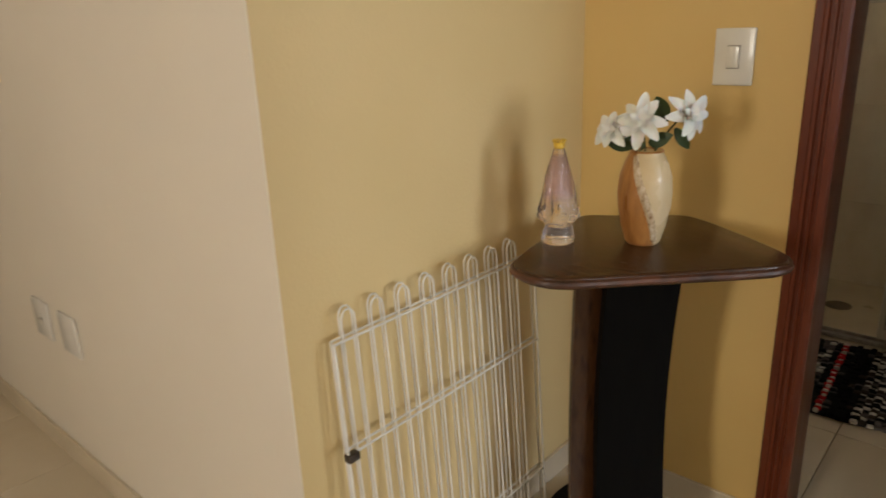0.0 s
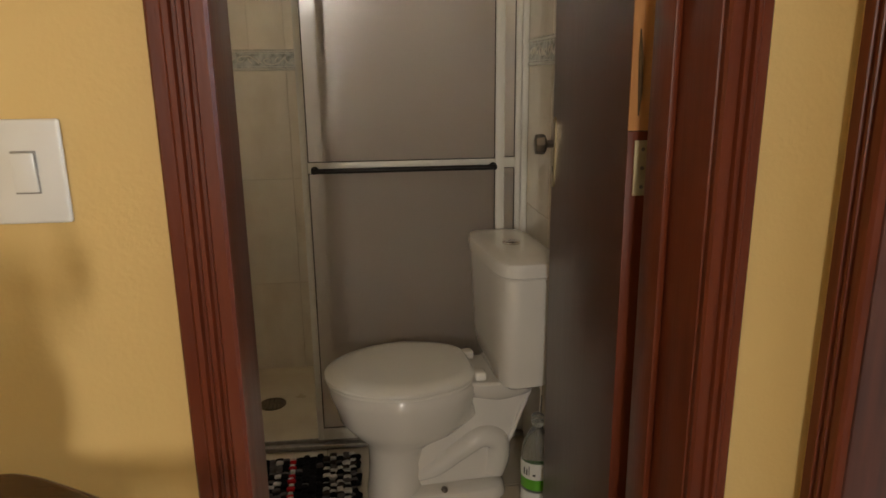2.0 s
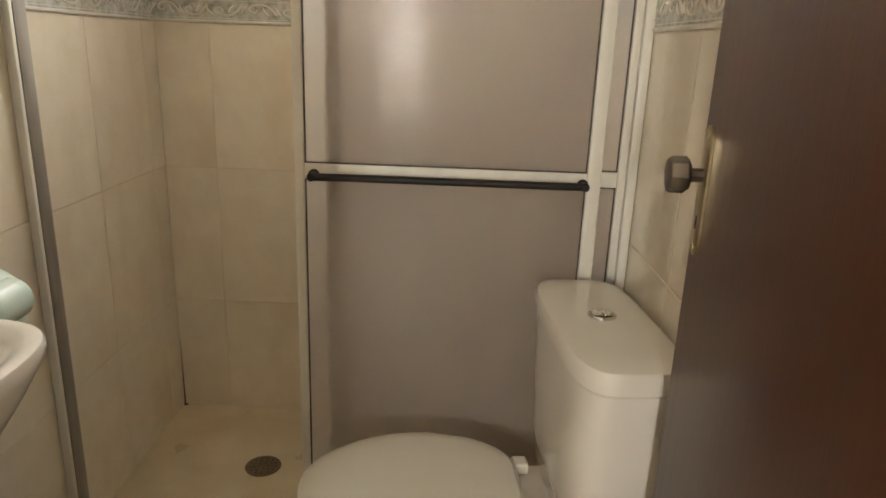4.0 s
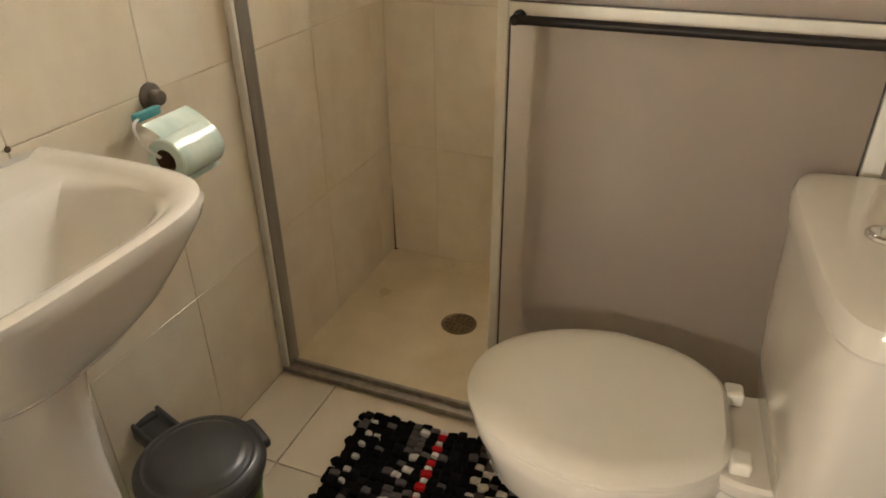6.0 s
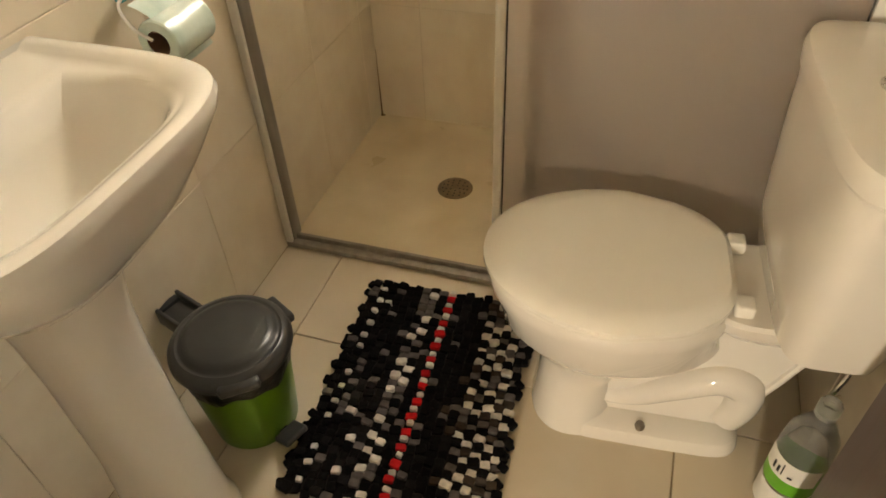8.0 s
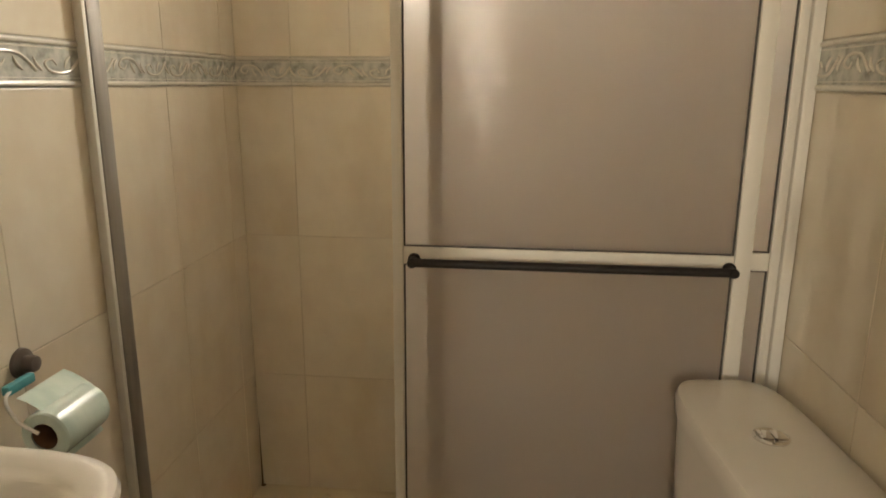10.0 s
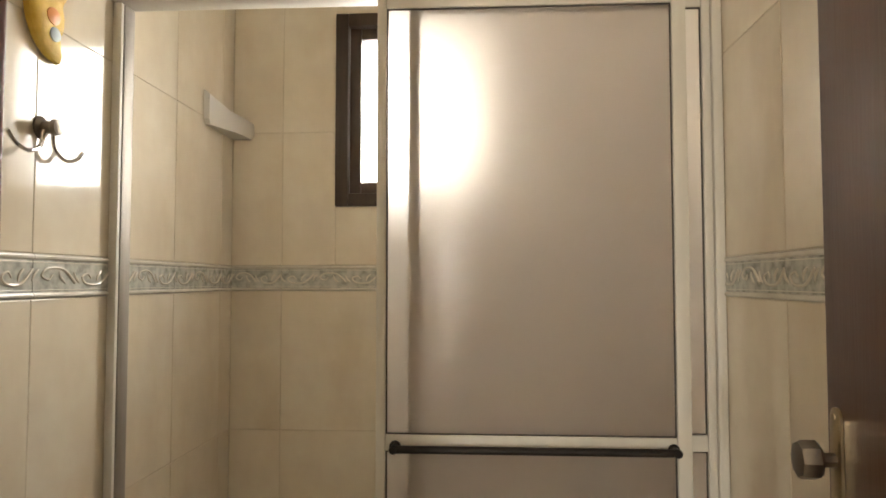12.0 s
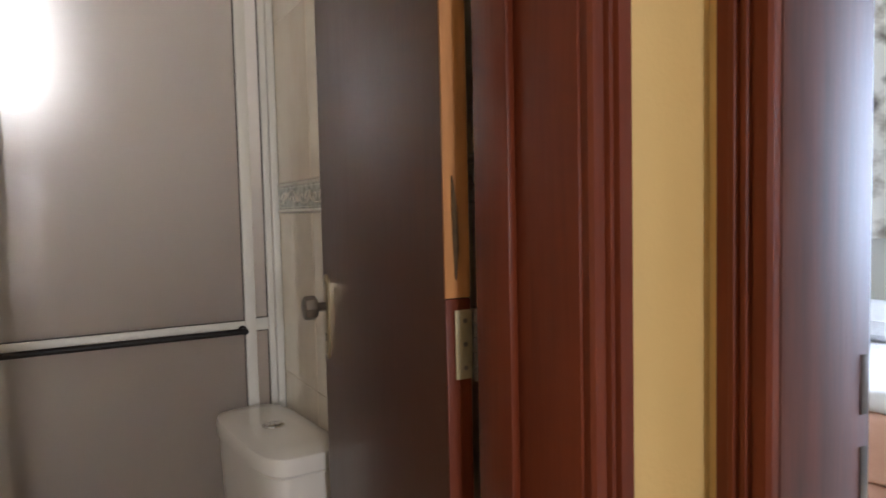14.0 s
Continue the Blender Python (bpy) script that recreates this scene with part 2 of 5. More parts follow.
RUST = grain(mat("brown_seep", rough=0.9), [(0.10, 0.055, 0.025), (0.24, 0.14, 0.06)], 60)
# shade of the recess round the switch rocker, as a grey colour
ROCKER_SHADE = grain(mat("grey_gap_shade", rough=0.5), [(0.24, 0.22, 0.19), (0.30, 0.28, 0.25)], 20)
DRAIN_METAL = grain(mat("tarnished_drain", rough=0.45, metal=0.5), [(0.15, 0.11, 0.065), (0.24, 0.18, 0.11)], 30, rough=(0.38, 0.55))
TEAL_TAPE = grain(mat("teal_tape", rough=0.2), [(0.08, 0.34, 0.38), (0.16, 0.46, 0.48)], 20)
KNOB_GREY = grain(mat("grey_brown_plastic", rough=0.45), [(0.10, 0.080, 0.065), (0.16, 0.13, 0.11)], 20)
LABEL_GREEN = grain(mat("green_label", rough=0.35), [(0.10, 0.36, 0.02), (0.16, 0.46, 0.04)], 10)
LABEL_WHITE = grain(mat("white_label", rough=0.35), [(0.72, 0.70, 0.64), (0.80, 0.78, 0.72)], 10)
PINK_CLOTH = grain(mat("salmon_cloth", rough=0.9), [(0.62, 0.36, 0.27), (0.70, 0.43, 0.33)], 9, bump=0.4, bump_scale=120)
SHEET = grain(mat("white_sheet", rough=0.9), [(0.76, 0.75, 0.76), (0.82, 0.81, 0.82)], 6, bump=0.6, bump_scale=20, dist=0.01)
CURTAIN = grain(mat("floral_curtain", rough=0.9), [(0.12, 0.10, 0.08), (0.42, 0.38, 0.32), (0.70, 0.67, 0.60)], 7, detail=5, bump=0.2, low=0.34, high=0.52)

MILKY_GLASS = mat("tinted_glass", (0.95, 0.90, 0.92), 0.05, IOR=1.30, Transmission_Weight=0.96)
GLASS = mat("clear_glass", (0.95, 0.96, 0.95), 0.02, IOR=1.45, Transmission_Weight=1.0)
PLASTIC_CLEAR = mat("clear_plastic", (0.90, 0.92, 0.90), 0.12, IOR=1.25, Transmission_Weight=0.9)


def frosted():
    """Frosted acrylic: scatters what lies behind it, with a grained, glossy face."""
    m = bpy.data.materials.new("frosted_acrylic")
    m.use_nodes = True
    n, l = m.node_tree.nodes, m.node_tree.links
    n.clear()
    out = n.new("ShaderNodeOutputMaterial")
    co = n.new("ShaderNodeTexCoord")
    mp = n.new("ShaderNodeMapping")
    mp.inputs["Scale"].default_value = (0.45, 0.45, 1.6)
    l.new(co.outputs["Object"], mp.inputs["Vector"])
    noi = n.new("ShaderNodeTexNoise")
    noi.inputs["Scale"].default_value, noi.inputs["Detail"].default_value = 42, 1
    l.new(mp.outputs["Vector"], noi.inputs["Vector"])
    bp = n.new("ShaderNodeBump")
    bp.inputs["Strength"].default_value, bp.inputs["Distance"].default_value = 0.5, 0.0035
    l.new(noi.outputs["Fac"], bp.inputs["Height"])
    tr = n.new("ShaderNodeBsdfTranslucent")
    tr.inputs["Color"].default_value = (0.79, 0.735, 0.695, 1)
    df = n.new("ShaderNodeBsdfDiffuse")
    df.inputs["Color"].default_value = (0.51, 0.452, 0.42, 1)
    rf = n.new("ShaderNodeBsdfRefraction")
    rf.inputs["Color"].default_value = (0.95, 0.93, 0.90, 1)
    rf.inputs["Roughness"].default_value, rf.inputs["IOR"].default_value = 0.40, 1.26
    rw = n.new("ShaderNodeBsdfRefraction")
    rw.inputs["Color"].default_value = (0.95, 0.93, 0.90, 1)
    rw.inputs["Roughness"].default_value, rw.inputs["IOR"].default_value = 0.62, 1.30
    rm = n.new("ShaderNodeMixShader")
    rm.inputs[0].default_value = 0.5
    l.new(rf.outputs[0], rm.inputs[1])
    l.new(rw.outputs[0], rm.inputs[2])
    gl = n.new("ShaderNodeBsdfGlossy")
    gl.inputs["Roughness"].default_value = 0.012
    l.new(bp.outputs["Normal"], gl.inputs["Normal"])
    m1, m2, m3 = (n.new("ShaderNodeMixShader") for _ in range(3))
    m1.inputs[0].default_value = 0.5
    l.new(tr.outputs[0], m1.inputs[1])
    l.new(df.outputs[0], m1.inputs[2])
    m2.inputs[0].default_value = 0.66
    l.new(m1.outputs[0], m2.inputs[1])
    l.new(rm.outputs[0], m2.inputs[2])
    fr = n.new("ShaderNodeFresnel")
    fr.inputs["IOR"].default_value = 1.17
    l.new(fr.outputs[0], m3.inputs[0])
    l.new(m2.outputs[0], m3.inputs[1])
    l.new(gl.outputs[0], m3.inputs[2])
    l.new(m3.outputs[0], out.inputs["Surface"])
    return m


FROST = frosted()

# ---- mesh helpers ----


def mesh_of(bm, name, material, smooth=False, sharp=35):
    bmesh.ops.recalc_face_normals(bm, faces=bm.faces)
    me = bpy.data.meshes.new(name)
    bm.to_mesh(me)
    bm.free()
    for m in material if isinstance(material, (list, tuple)) else [material]:
        me.materials.append(m)
    if smooth:
        me.shade_smooth()
        me.set_sharp_from_angle(angle=radians(sharp))
    return me


def part(name, bm, material, parent=None, label="", smooth=True, m=None):
    """Links a bmesh as one mesh object, under a thing or part, in world coordinates."""
    ob = new(name, mesh_of(bm, name, material, smooth))
    if m is not None:
        ob.matrix_world = m
    if parent is not None:
        ob.parent = parent
    if label:
        ob["label"] = label
    return ob


def thing(name, label, category, group="", kind="", at=(0, 0, 0)):
    ob = new(name)
    ob.empty_display_size = 0.05
    ob.location = at
    tagged(ob, label, category, group, kind)
    return ob


def under(name, bm, material, top, label="", smooth=True):
    """A part given in the thing's own coordinates (the thing is an Empty at its base)."""
    ob = new(name, mesh_of(bm, name, material, smooth))
    ob.parent = top
    if label:
        ob["label"] = label
    return ob


def box(x0, x1, y0, y1, z0, z1, bevel=0.0, bm=None, segments=2):
    bm = bm or bmesh.new()
    vs = bmesh.ops.create_cube(bm, size=1)["verts"]
    for v in vs:
        v.co = Vector(((x0 + x1) / 2 + v.co.x * (x1 - x0), (y0 + y1) / 2 + v.co.y * (y1 - y0), (z0 + z1) / 2 + v.co.z * (z1 - z0)))
    if bevel:
        edges = list({e for v in vs for e in v.link_edges})
        bmesh.ops.bevel(bm, geom=edges, offset=bevel, segments=segments, affect="EDGES", profile=0.5)
    return bm


def loft(rings, closed=True, caps=(True, True), bm=None):
    """Skin over rings of points with the same count."""
    bm = bm or bmesh.new()
    vs = [[bm.verts.new(p) for p in ring] for ring in rings]
    k = len(rings[0])
    for a, b in zip(vs, vs[1:]):
        for i in range(k if closed else k - 1):
            j = (i + 1) % k
            bm.faces.new((a[i], a[j], b[j], b[i]))
    if closed and caps[0]:
        bm.faces.new(vs[0])
    if closed and caps[1]:
        bm.faces.new(vs[-1])
    return bm


def lathe(profile, k=32, centre=(0, 0), bm=None, caps=(True, True)):
    return loft([[(centre[0] + r * math.cos(2 * math.pi * i / k), centre[1] + r * math.sin(2 * math.pi * i / k), z) for i in range(k)] for r, z in profile], bm=bm, caps=caps)


def tube(points, r, k=8, bm=None, closed=False):
    """A round bar along points."""
    pts = [Vector(p) for p in points]
    rings = []
    up = None
    for i, p in enumerate(pts):
        if closed:
            d = pts[(i + 1) % len(pts)] - pts[i - 1]
        else:
            d = pts[min(i + 1, len(pts) - 1)] - pts[max(i - 1, 0)]
        d.normalize()
        if up is None:
            up = d.orthogonal().normalized()
        up = (up - d * up.dot(d)).normalized()
        side = d.cross(up)
        rr = r(i / (len(pts) - 1)) if callable(r) else r
        rings.append([p + (up * math.cos(2 * math.pi * j / k) + side * math.sin(2 * math.pi * j / k)) * rr for j in range(k)])
    if closed:
        rings.append(rings[0])
        return loft(rings, caps=(False, False), bm=bm)
    return loft(rings, bm=bm)


def smooth_path(points, n=8, closed=False):
    pts = [Vector(p) for p in points]
    out = []
    count = len(pts)
    for i in range(count if closed else count - 1):
        if closed:
            p0, p1, p2, p3 = pts[i - 1], pts[i], pts[(i + 1) % count], pts[(i + 2) % count]
        else:
            p0, p1, p2, p3 = pts[max(i - 1, 0)], pts[i], pts[i + 1], pts[min(i + 2, count - 1)]
        for j in range(n):
            t = j / n
            out.append(0.5 * (2 * p1 + (p2 - p0) * t + (2 * p0 - 5 * p1 + 4 * p2 - p3) * t * t + (3 * p1 - p0 - 3 * p2 + p3) * t ** 3))
    if not closed:
        out.append(pts[-1])
    return out


def prism(outline, z0, z1, bevel=0.0, bm=None):
    """An upright solid over a closed outline, with rounded rims."""
    pts = [Vector((p[0], p[1], 0)) for p in outline]
    c = sum(pts, Vector()) / len(pts)
    rings = []
    if bevel:
        for a in (90, 60, 30, 0):
            rings.append([(*(p + (c - p).normalized() * bevel * (1 - math.cos(radians(a))))[:2], z0 + bevel * (1 - math.sin(radians(a)))) for p in pts])
        for a in (0, 30, 60, 90):
            rings.append([(*(p + (c - p).normalized() * bevel * (1 - math.cos(radians(a))))[:2], z1 - bevel * (1 - math.sin(radians(a)))) for p in pts])
    else:
        rings = [[(p.x, p.y, z0) for p in pts], [(p.x, p.y, z1) for p in pts]]
    return loft(rings, bm=bm)


def oval(cx, cy, rx, ry, z, k=40, power=2.0, back=None):
    """A super-ellipse ring; with back, what lies beyond that x is flattened."""
    out = []
    for i in range(k):
        a = 2 * math.pi * i / k
        c, s = math.cos(a), math.sin(a)
        x = cx + rx * math.copysign(abs(c) ** (2 / power), c)
        y = cy + ry * math.copysign(abs(s) ** (2 / power), s)
        if back is not None:
            x = min(x, back)
        out.append((x, y, z))
    return out


def cuboid(name, x0, x1, y0, y1, z0, z1, material, bevel=0.0):
    return part(name, box(x0, x1, y0, y1, z0, z1, bevel), material, smooth=False)


def setting(ob, label, category="wall"):
    return tagged(ob, label, category, kind="structure")


# ---- plan ----
LEFT, RIGHT, BACK, SHOWER = -0.45, 0.822, 3.195, 2.515   # bathroom faces
HALL_Y, BATH_Y = 1.20, 1.40                             # the two faces of the wall with the door
HALL_LEFT, HALL_RIGHT, CORNER_Y = -0.42, 0.925, 0.257
DOOR_L, DOOR_R, DOOR_H = 0.142, 0.743, 2.08
CEILING = 2.55
TD = 0.0020          # how far the tiles stand proud of their joints
DOOR2_0, DOOR2_1 = 0.41, 1.111


def wall_with_hole(name, material, x0, x1, y0, y1, along, a0, a1, z0, z1):
    """A wall slab with one rectangular opening through it, as one mesh."""
    bm = bmesh.new()
    if along == "x":
        cells = [(x0, a0, 0, CEILING), (a1, x1, 0, CEILING), (a0, a1, z1, CEILING)] + ([(a0, a1, 0, z0)] if z0 > 0 else [])
        for p, q, u, v in cells:
            box(p, q, y0, y1, u, v, bm=bm)
    else:
        cells = [(y0, a0, 0, CEILING), (a1, y1, 0, CEILING), (a0, a1, z1, CEILING)] + ([(a0, a1, 0, z0)] if z0 > 0 else [])
        for p, q, u, v in cells:
            box(x0, x1, p, q, u, v, bm=bm)
    return part(name, bm, material, smooth=False)


floor = cuboid("floor", -3.2, 4.2, -3.2, 3.4, -0.12, -0.006, FLOOR_GROUT)
setting(floor, "beige ceramic floor tiles with brown joints", "floor")
ceiling = cuboid("ceiling", -3.2, 4.2, -3.2, 3.4, CEILING, CEILING + 0.1, CEIL)
setting(ceiling, "plain off-white painted ceiling", "ceiling")
wall_front = wall_with_hole("wall_front", YELLOW, -0.60, HALL_RIGHT + 0.002, HALL_Y, BATH_Y - 0.012, "x", DOOR_L - 0.03, DOOR_R + 0.03, 0, DOOR_H + 0.03)
setting(wall_front, "yellow painted wall around the bathroom door")
wall_gate = cuboid("wall_gate", -0.60, HALL_LEFT, CORNER_Y + 0.002, HALL_Y, 0, CEILING, LIT_YELLOW)
setting(wall_gate, "yellow painted wall behind the wire gate, paled as by cool light")
wall_white = cuboid("wall_white", -3.1, HALL_LEFT - 0.001, CORNER_Y, CORNER_Y + 0.12, 0, CEILING, WHITE_WALL)
setting(wall_white, "off-white painted wall with power outlets")
wall_living = cuboid("wall_living", -3.2, -3.1, -3.2, 0.35, 0, CEILING, WHITE_WALL)
setting(wall_living, "plain off-white painted wall")
wall_rear = wall_with_hole("wall_rear", WHITE_WALL, -3.1, 1.07, -3.1, -3.0, "x", -0.27, 0.07, 0.95, 2.05)
setting(wall_rear, "plain off-white wall with a window")
# the opening from -0.55 to 0.22 is added to let the side fill through
wall_right = part("wall_right", (lambda bm: [box(HALL_RIGHT, 1.07, *c, bm=bm) for c in (
    (-3.0, -0.55, 0, CEILING), (-0.55, 0.22, 2.1, CEILING), (0.22, DOOR2_0 - 0.03, 0, CEILING),
    (DOOR2_0 - 0.03, DOOR2_1 + 0.03, 2.11, CEILING), (DOOR2_1 + 0.03, BATH_Y, 0, CEILING))] and bm)(bmesh.new()), YELLOW, smooth=False)
setting(wall_right, "yellow painted wall with the bedroom door")
wall_bath_left = cuboid("wall_bath_left", -0.62, LEFT - TD, BATH_Y - 0.012, 3.4, 0, CEILING, GROUT)
setting(wall_bath_left, "cream marbled tile wall with a grey border")
wall_bath_right = cuboid("wall_bath_right", RIGHT + TD, 1.07, BATH_Y, 3.4, 0, CEILING, GROUT)
setting(wall_bath_right, "cream marbled tile wall with a grey border")
WIN = (-0.124, 0.36, 1.515, 2.12)
wall_bath_back = wall_with_hole("wall_bath_back", GROUT, LEFT - TD, RIGHT + TD, BACK + TD, BACK + 0.16, "x", WIN[0], WIN[1], WIN[2], WIN[3])
setting(wall_bath_back, "cream marbled tile wall with the shower window")
for nm, c in (("wall_bedroom_side", (1.07, 3.9, 0.27, 0.37)), ("wall_bedroom_back", (1.07, 3.9, 3.3, 3.4))):
    setting(cuboid(nm, *c, 0, CEILING, PLAIN), "plain pale bedroom wall")
setting(wall_with_hole("wall_bedroom_far", PLAIN, 3.9, 4.0, 0.27, 3.4, "y", 0.45, 1.45, 0.9, 2.1), "plain pale bedroom wall with a window")
# unseen walls, added to enclose the side fill lamp
for nm, c in (("wall_side_fill_far", (3.25, 3.35, -3.1, 0.27)), ("wall_side_fill_rear", (1.07, 3.25, -3.1, -3.0))):
    setting(cuboid(nm, *c, 0, CEILING, PLAIN), "plain unseen wall added around the side fill light")


# skirting of cut tile along the hall walls
def skirting(x0, x1, y0, y1):
    setting(cuboid("baseboard", x0, x1, y0, y1, 0, 0.075, FLOOR_TILE, 0.002), "beige tile skirting", "baseboard")


skirting(-3.0, HALL_LEFT + 0.010, CORNER_Y - 0.010, CORNER_Y - 0.0005)
skirting(HALL_LEFT + 0.0005, HALL_LEFT + 0.010, CORNER_Y, HALL_Y - 0.012)
skirting(HALL_LEFT + 0.0005, 0.078, HALL_Y - 0.010, HALL_Y - 0.0005)

# shower tray floor and its sill
tray = cuboid("shower_floor", LEFT, RIGHT, SHOWER + 0.03, BACK, -0.006, 0.004, SHOWER_FLOOR)
setting(tray, "yellowed beige shower floor with faint stains", "floor")

# ---- doors ----


def casing(name, path_fn, length, width=0.068, depth=0.014):
    """A fluted casing board: profile across the width, swept along its length."""
    w, d = width, depth
    prof = [(0, 0), (0, d * 0.7), (0.004, d), (w * 0.26, d), (w * 0.30, d * 0.62), (w * 0.36, d * 0.62), (w * 0.40, d), (w * 0.47, d), (w * 0.51, d * 0.6),
            (w * 0.57, d * 0.6), (w * 0.61, d), (w * 0.70, d), (w * 0.75, d * 0.7), (w - 0.003, d * 0.7), (w, d * 0.5), (w, 0)]
    return loft([[path_fn(u, v, s) for u, v in prof] for s in (0, length)])


door_frame_1 = thing("door_1", "dark reddish wooden bathroom door frame with fluted casing", "door frame", kind="structure")
y0, y1 = HALL_Y - 0.002, 1.372
part("jamb", box(DOOR_L - 0.03, DOOR_L, y0, y1, 0, DOOR_H, 0.003), WOOD, door_frame_1)
part("jamb", box(DOOR_R, DOOR_R + 0.03, y0, y1, 0, DOOR_H, 0.003), WOOD, door_frame_1)
part("head", box(DOOR_L - 0.03, DOOR_R + 0.03, y0, y1, DOOR_H + 0.0005, DOOR_H + 0.03, 0.003), WOOD, door_frame_1)
part("stop", box(DOOR_R - 0.012, DOOR_R - 0.0005, y0 + 0.10, y1 - 0.004, 0, DOOR_H, 0.003), WOOD, door_frame_1)
part("casing", casing("casing", lambda u, v, s: (DOOR_L + 0.012 - u, HALL_Y - 0.0025 - v, s), DOOR_H + 0.06), WOOD, door_frame_1)
part("casing", casing("casing", lambda u, v, s: (DOOR_R + 0.003 + u * 0.85, HALL_Y - 0.0025 - v, s), DOOR_H + 0.06), WOOD, door_frame_1)
part("casing", casing("casing", lambda u, v, s: (DOOR_L - 0.003 + s, HALL_Y - 0.004 - v, DOOR_H + 0.003 + u), DOOR_R - DOOR_L + 0.006), WOOD, door_frame_1)

# bathroom door leaf, swung open against the tiled side wall; its own frame: x along the leaf from the hinge, y through it, z up
LEAF_POSE = pose(0.727, 1.436, 0.006, 0, 0, 86.9)
door_leaf = thing("bathroom_door", "dark brown veneered door standing open", "door")
door_leaf.matrix_world = LEAF_POSE
under("leaf", box(0.003, 0.553, -0.036, -0.001, 0, 2.055, 0.002), DOOR_WOOD, door_leaf)
under("edge", box(-0.002, 0.0028, -0.036, -0.001, 1.137, 2.055, 0.001), RAW_WOOD, door_leaf, "bare orange wood hinge edge")
under("edge", box(-0.002, 0.0028, -0.036, -0.001, 0.357, 1.136, 0.001), WOOD, door_leaf, "red stained hinge edge")
under("edge", box(-0.002, 0.0028, -0.036, -0.001, 0.0, 0.355, 0.001), RAW_WOOD, door_leaf, "bare orange wood hinge edge")
bm = bmesh.new()
tube([(-0.0035, -0.012, 1.29), (-0.004, -0.014, 1.25), (-0.003, -0.016, 1.20), (-0.0035, -0.015, 1.16)], lambda t: 0.0045 * math.sin(math.pi * (0.08 + 0.84 * t)), 6, bm)
under("split", bm, DIRT_SHADE, door_leaf, "dark split in the bare wood")


def plate_outline(h, w, k=9):
    pts = []
    for i in range(k):
        a = math.pi * i / (k - 1)
        pts.append((w / 2 * math.cos(a), h / 2 - 0.018 + 0.018 * math.sin(a)))
    for i in range(k):
        a = math.pi + math.pi * i / (k - 1)
        pts.append((w / 2 * math.cos(a), -h / 2 + 0.018 + 0.018 * math.sin(a)))
    return pts


KX, KZ = 0.525, 1.065
bm = loft([[(KX + u, y, KZ - 0.020 + v) for u, v in plate_outline(0.166, 0.029)] for y in (-0.0008, 0.0026)] + [[(KX + u * 0.86, 0.0036, KZ - 0.020 + v * 0.975) for u, v in plate_outline(0.166, 0.029)]])
plate = under("lock_plate", bm, BRASS, door_leaf, "worn brass lock plate")


def along_y(profile, x, z, k=24, bm=None):
    return loft([[(x + r * math.cos(2 * math.pi * i / k), y, z + r * math.sin(2 * math.pi * i / k)) for i in range(k)] for r, y in profile], bm=bm)


knob = under("knob", along_y([(0.009, 0.003), (0.009, 0.017), (0.010, 0.020), (0.020, 0.022), (0.0235, 0.026), (0.0235, 0.042), (0.0215, 0.046), (0.012, 0.0475)], KX, KZ, 8), STEEL, door_leaf, "faceted dark steel knob")
for z in (KZ + 0.052, KZ - 0.093):
    under("screw", along_y([(0.0045, 0.003), (0.004, 0.0048), (0.001, 0.0052)], KX, z, 12), BRASS, door_leaf)
under("keyhole", box(KX - 0.0022, KX + 0.0022, 0.0034, 0.0042, KZ - 0.068, KZ - 0.052, 0.0008), RUBBER, door_leaf)


def hinge(z):
    top = thing("door_hinge", "brass butt hinge with a dark pin", "hinge", "hinges of the bathroom door", at=(0.728, 1.420, z))
    under("leaf_plate", box(0.010, 0.034, 0.0085, 0.0105, -0.044, 0.044, 0.0006), HINGE_BRASS, top)
    under("jamb_plate", box(0.0108, 0.0128, -0.078, -0.049, -0.044, 0.044, 0.0006), STEEL, top)
    bm = bmesh.new()
    for i in range(5):
        lathe([(0.0065, -0.046 + i * 0.0186), (0.0065, -0.046 + i * 0.0186 + 0.0176)], 12, (0.037, 0.002), bm)
    under("knuckle", bm, DARK_METAL, top, "dark steel hinge knuckle")
    for dz in (-0.03, 0, 0.03):
        bm = bmesh.new()
        loft([[(0.024 + r * math.cos(2 * math.pi * i / 10), y, dz + r * math.sin(2 * math.pi * i / 10)) for i in range(10)] for r, y in ((0.0035, 0.0088), (0.003, 0.0076))], bm=bm)
        under("screw", bm, STEEL, top)
    return top


h1 = hinge(1.084)
for z in (1.86, 0.25):
    copy_thing(h1, pose(0.728, 1.420, z))

# bedroom door frame in the side wall
door_frame_2 = thing("door_2", "dark reddish wooden bedroom door frame with strike plates", "door frame", kind="structure")
x0, x1 = HALL_RIGHT - 0.004, 1.074
part("jamb", box(x0, x1, DOOR2_1, DOOR2_1 + 0.03, 0, 2.08, 0.006), GLOSS_WOOD, door_frame_2)
part("jamb", box(x0, x1, DOOR2_0 - 0.03, DOOR2_0, 0, 2.08, 0.006), WOOD, door_frame_2)
part("head", box(x0, x1, DOOR2_0 - 0.03, DOOR2_1 + 0.03, 2.0805, 2.11, 0.003), WOOD, door_frame_2)
part("casing", casing("casing", lambda u, v, s: (HALL_RIGHT - 0.0045 - v, DOOR2_1 + 0.003 + u, s), 2.14), WOOD, door_frame_2)
part("casing", casing("casing", lambda u, v, s: (HALL_RIGHT - 0.0045 - v, DOOR2_0 - 0.003 - u, s), 2.14), WOOD, door_frame_2)
part("casing", casing("casing", lambda u, v, s: (HALL_RIGHT - 0.006 - v, DOOR2_0 - 0.003 + s, 2.083 + u), DOOR2_1 - DOOR2_0 + 0.006), WOOD, door_frame_2)
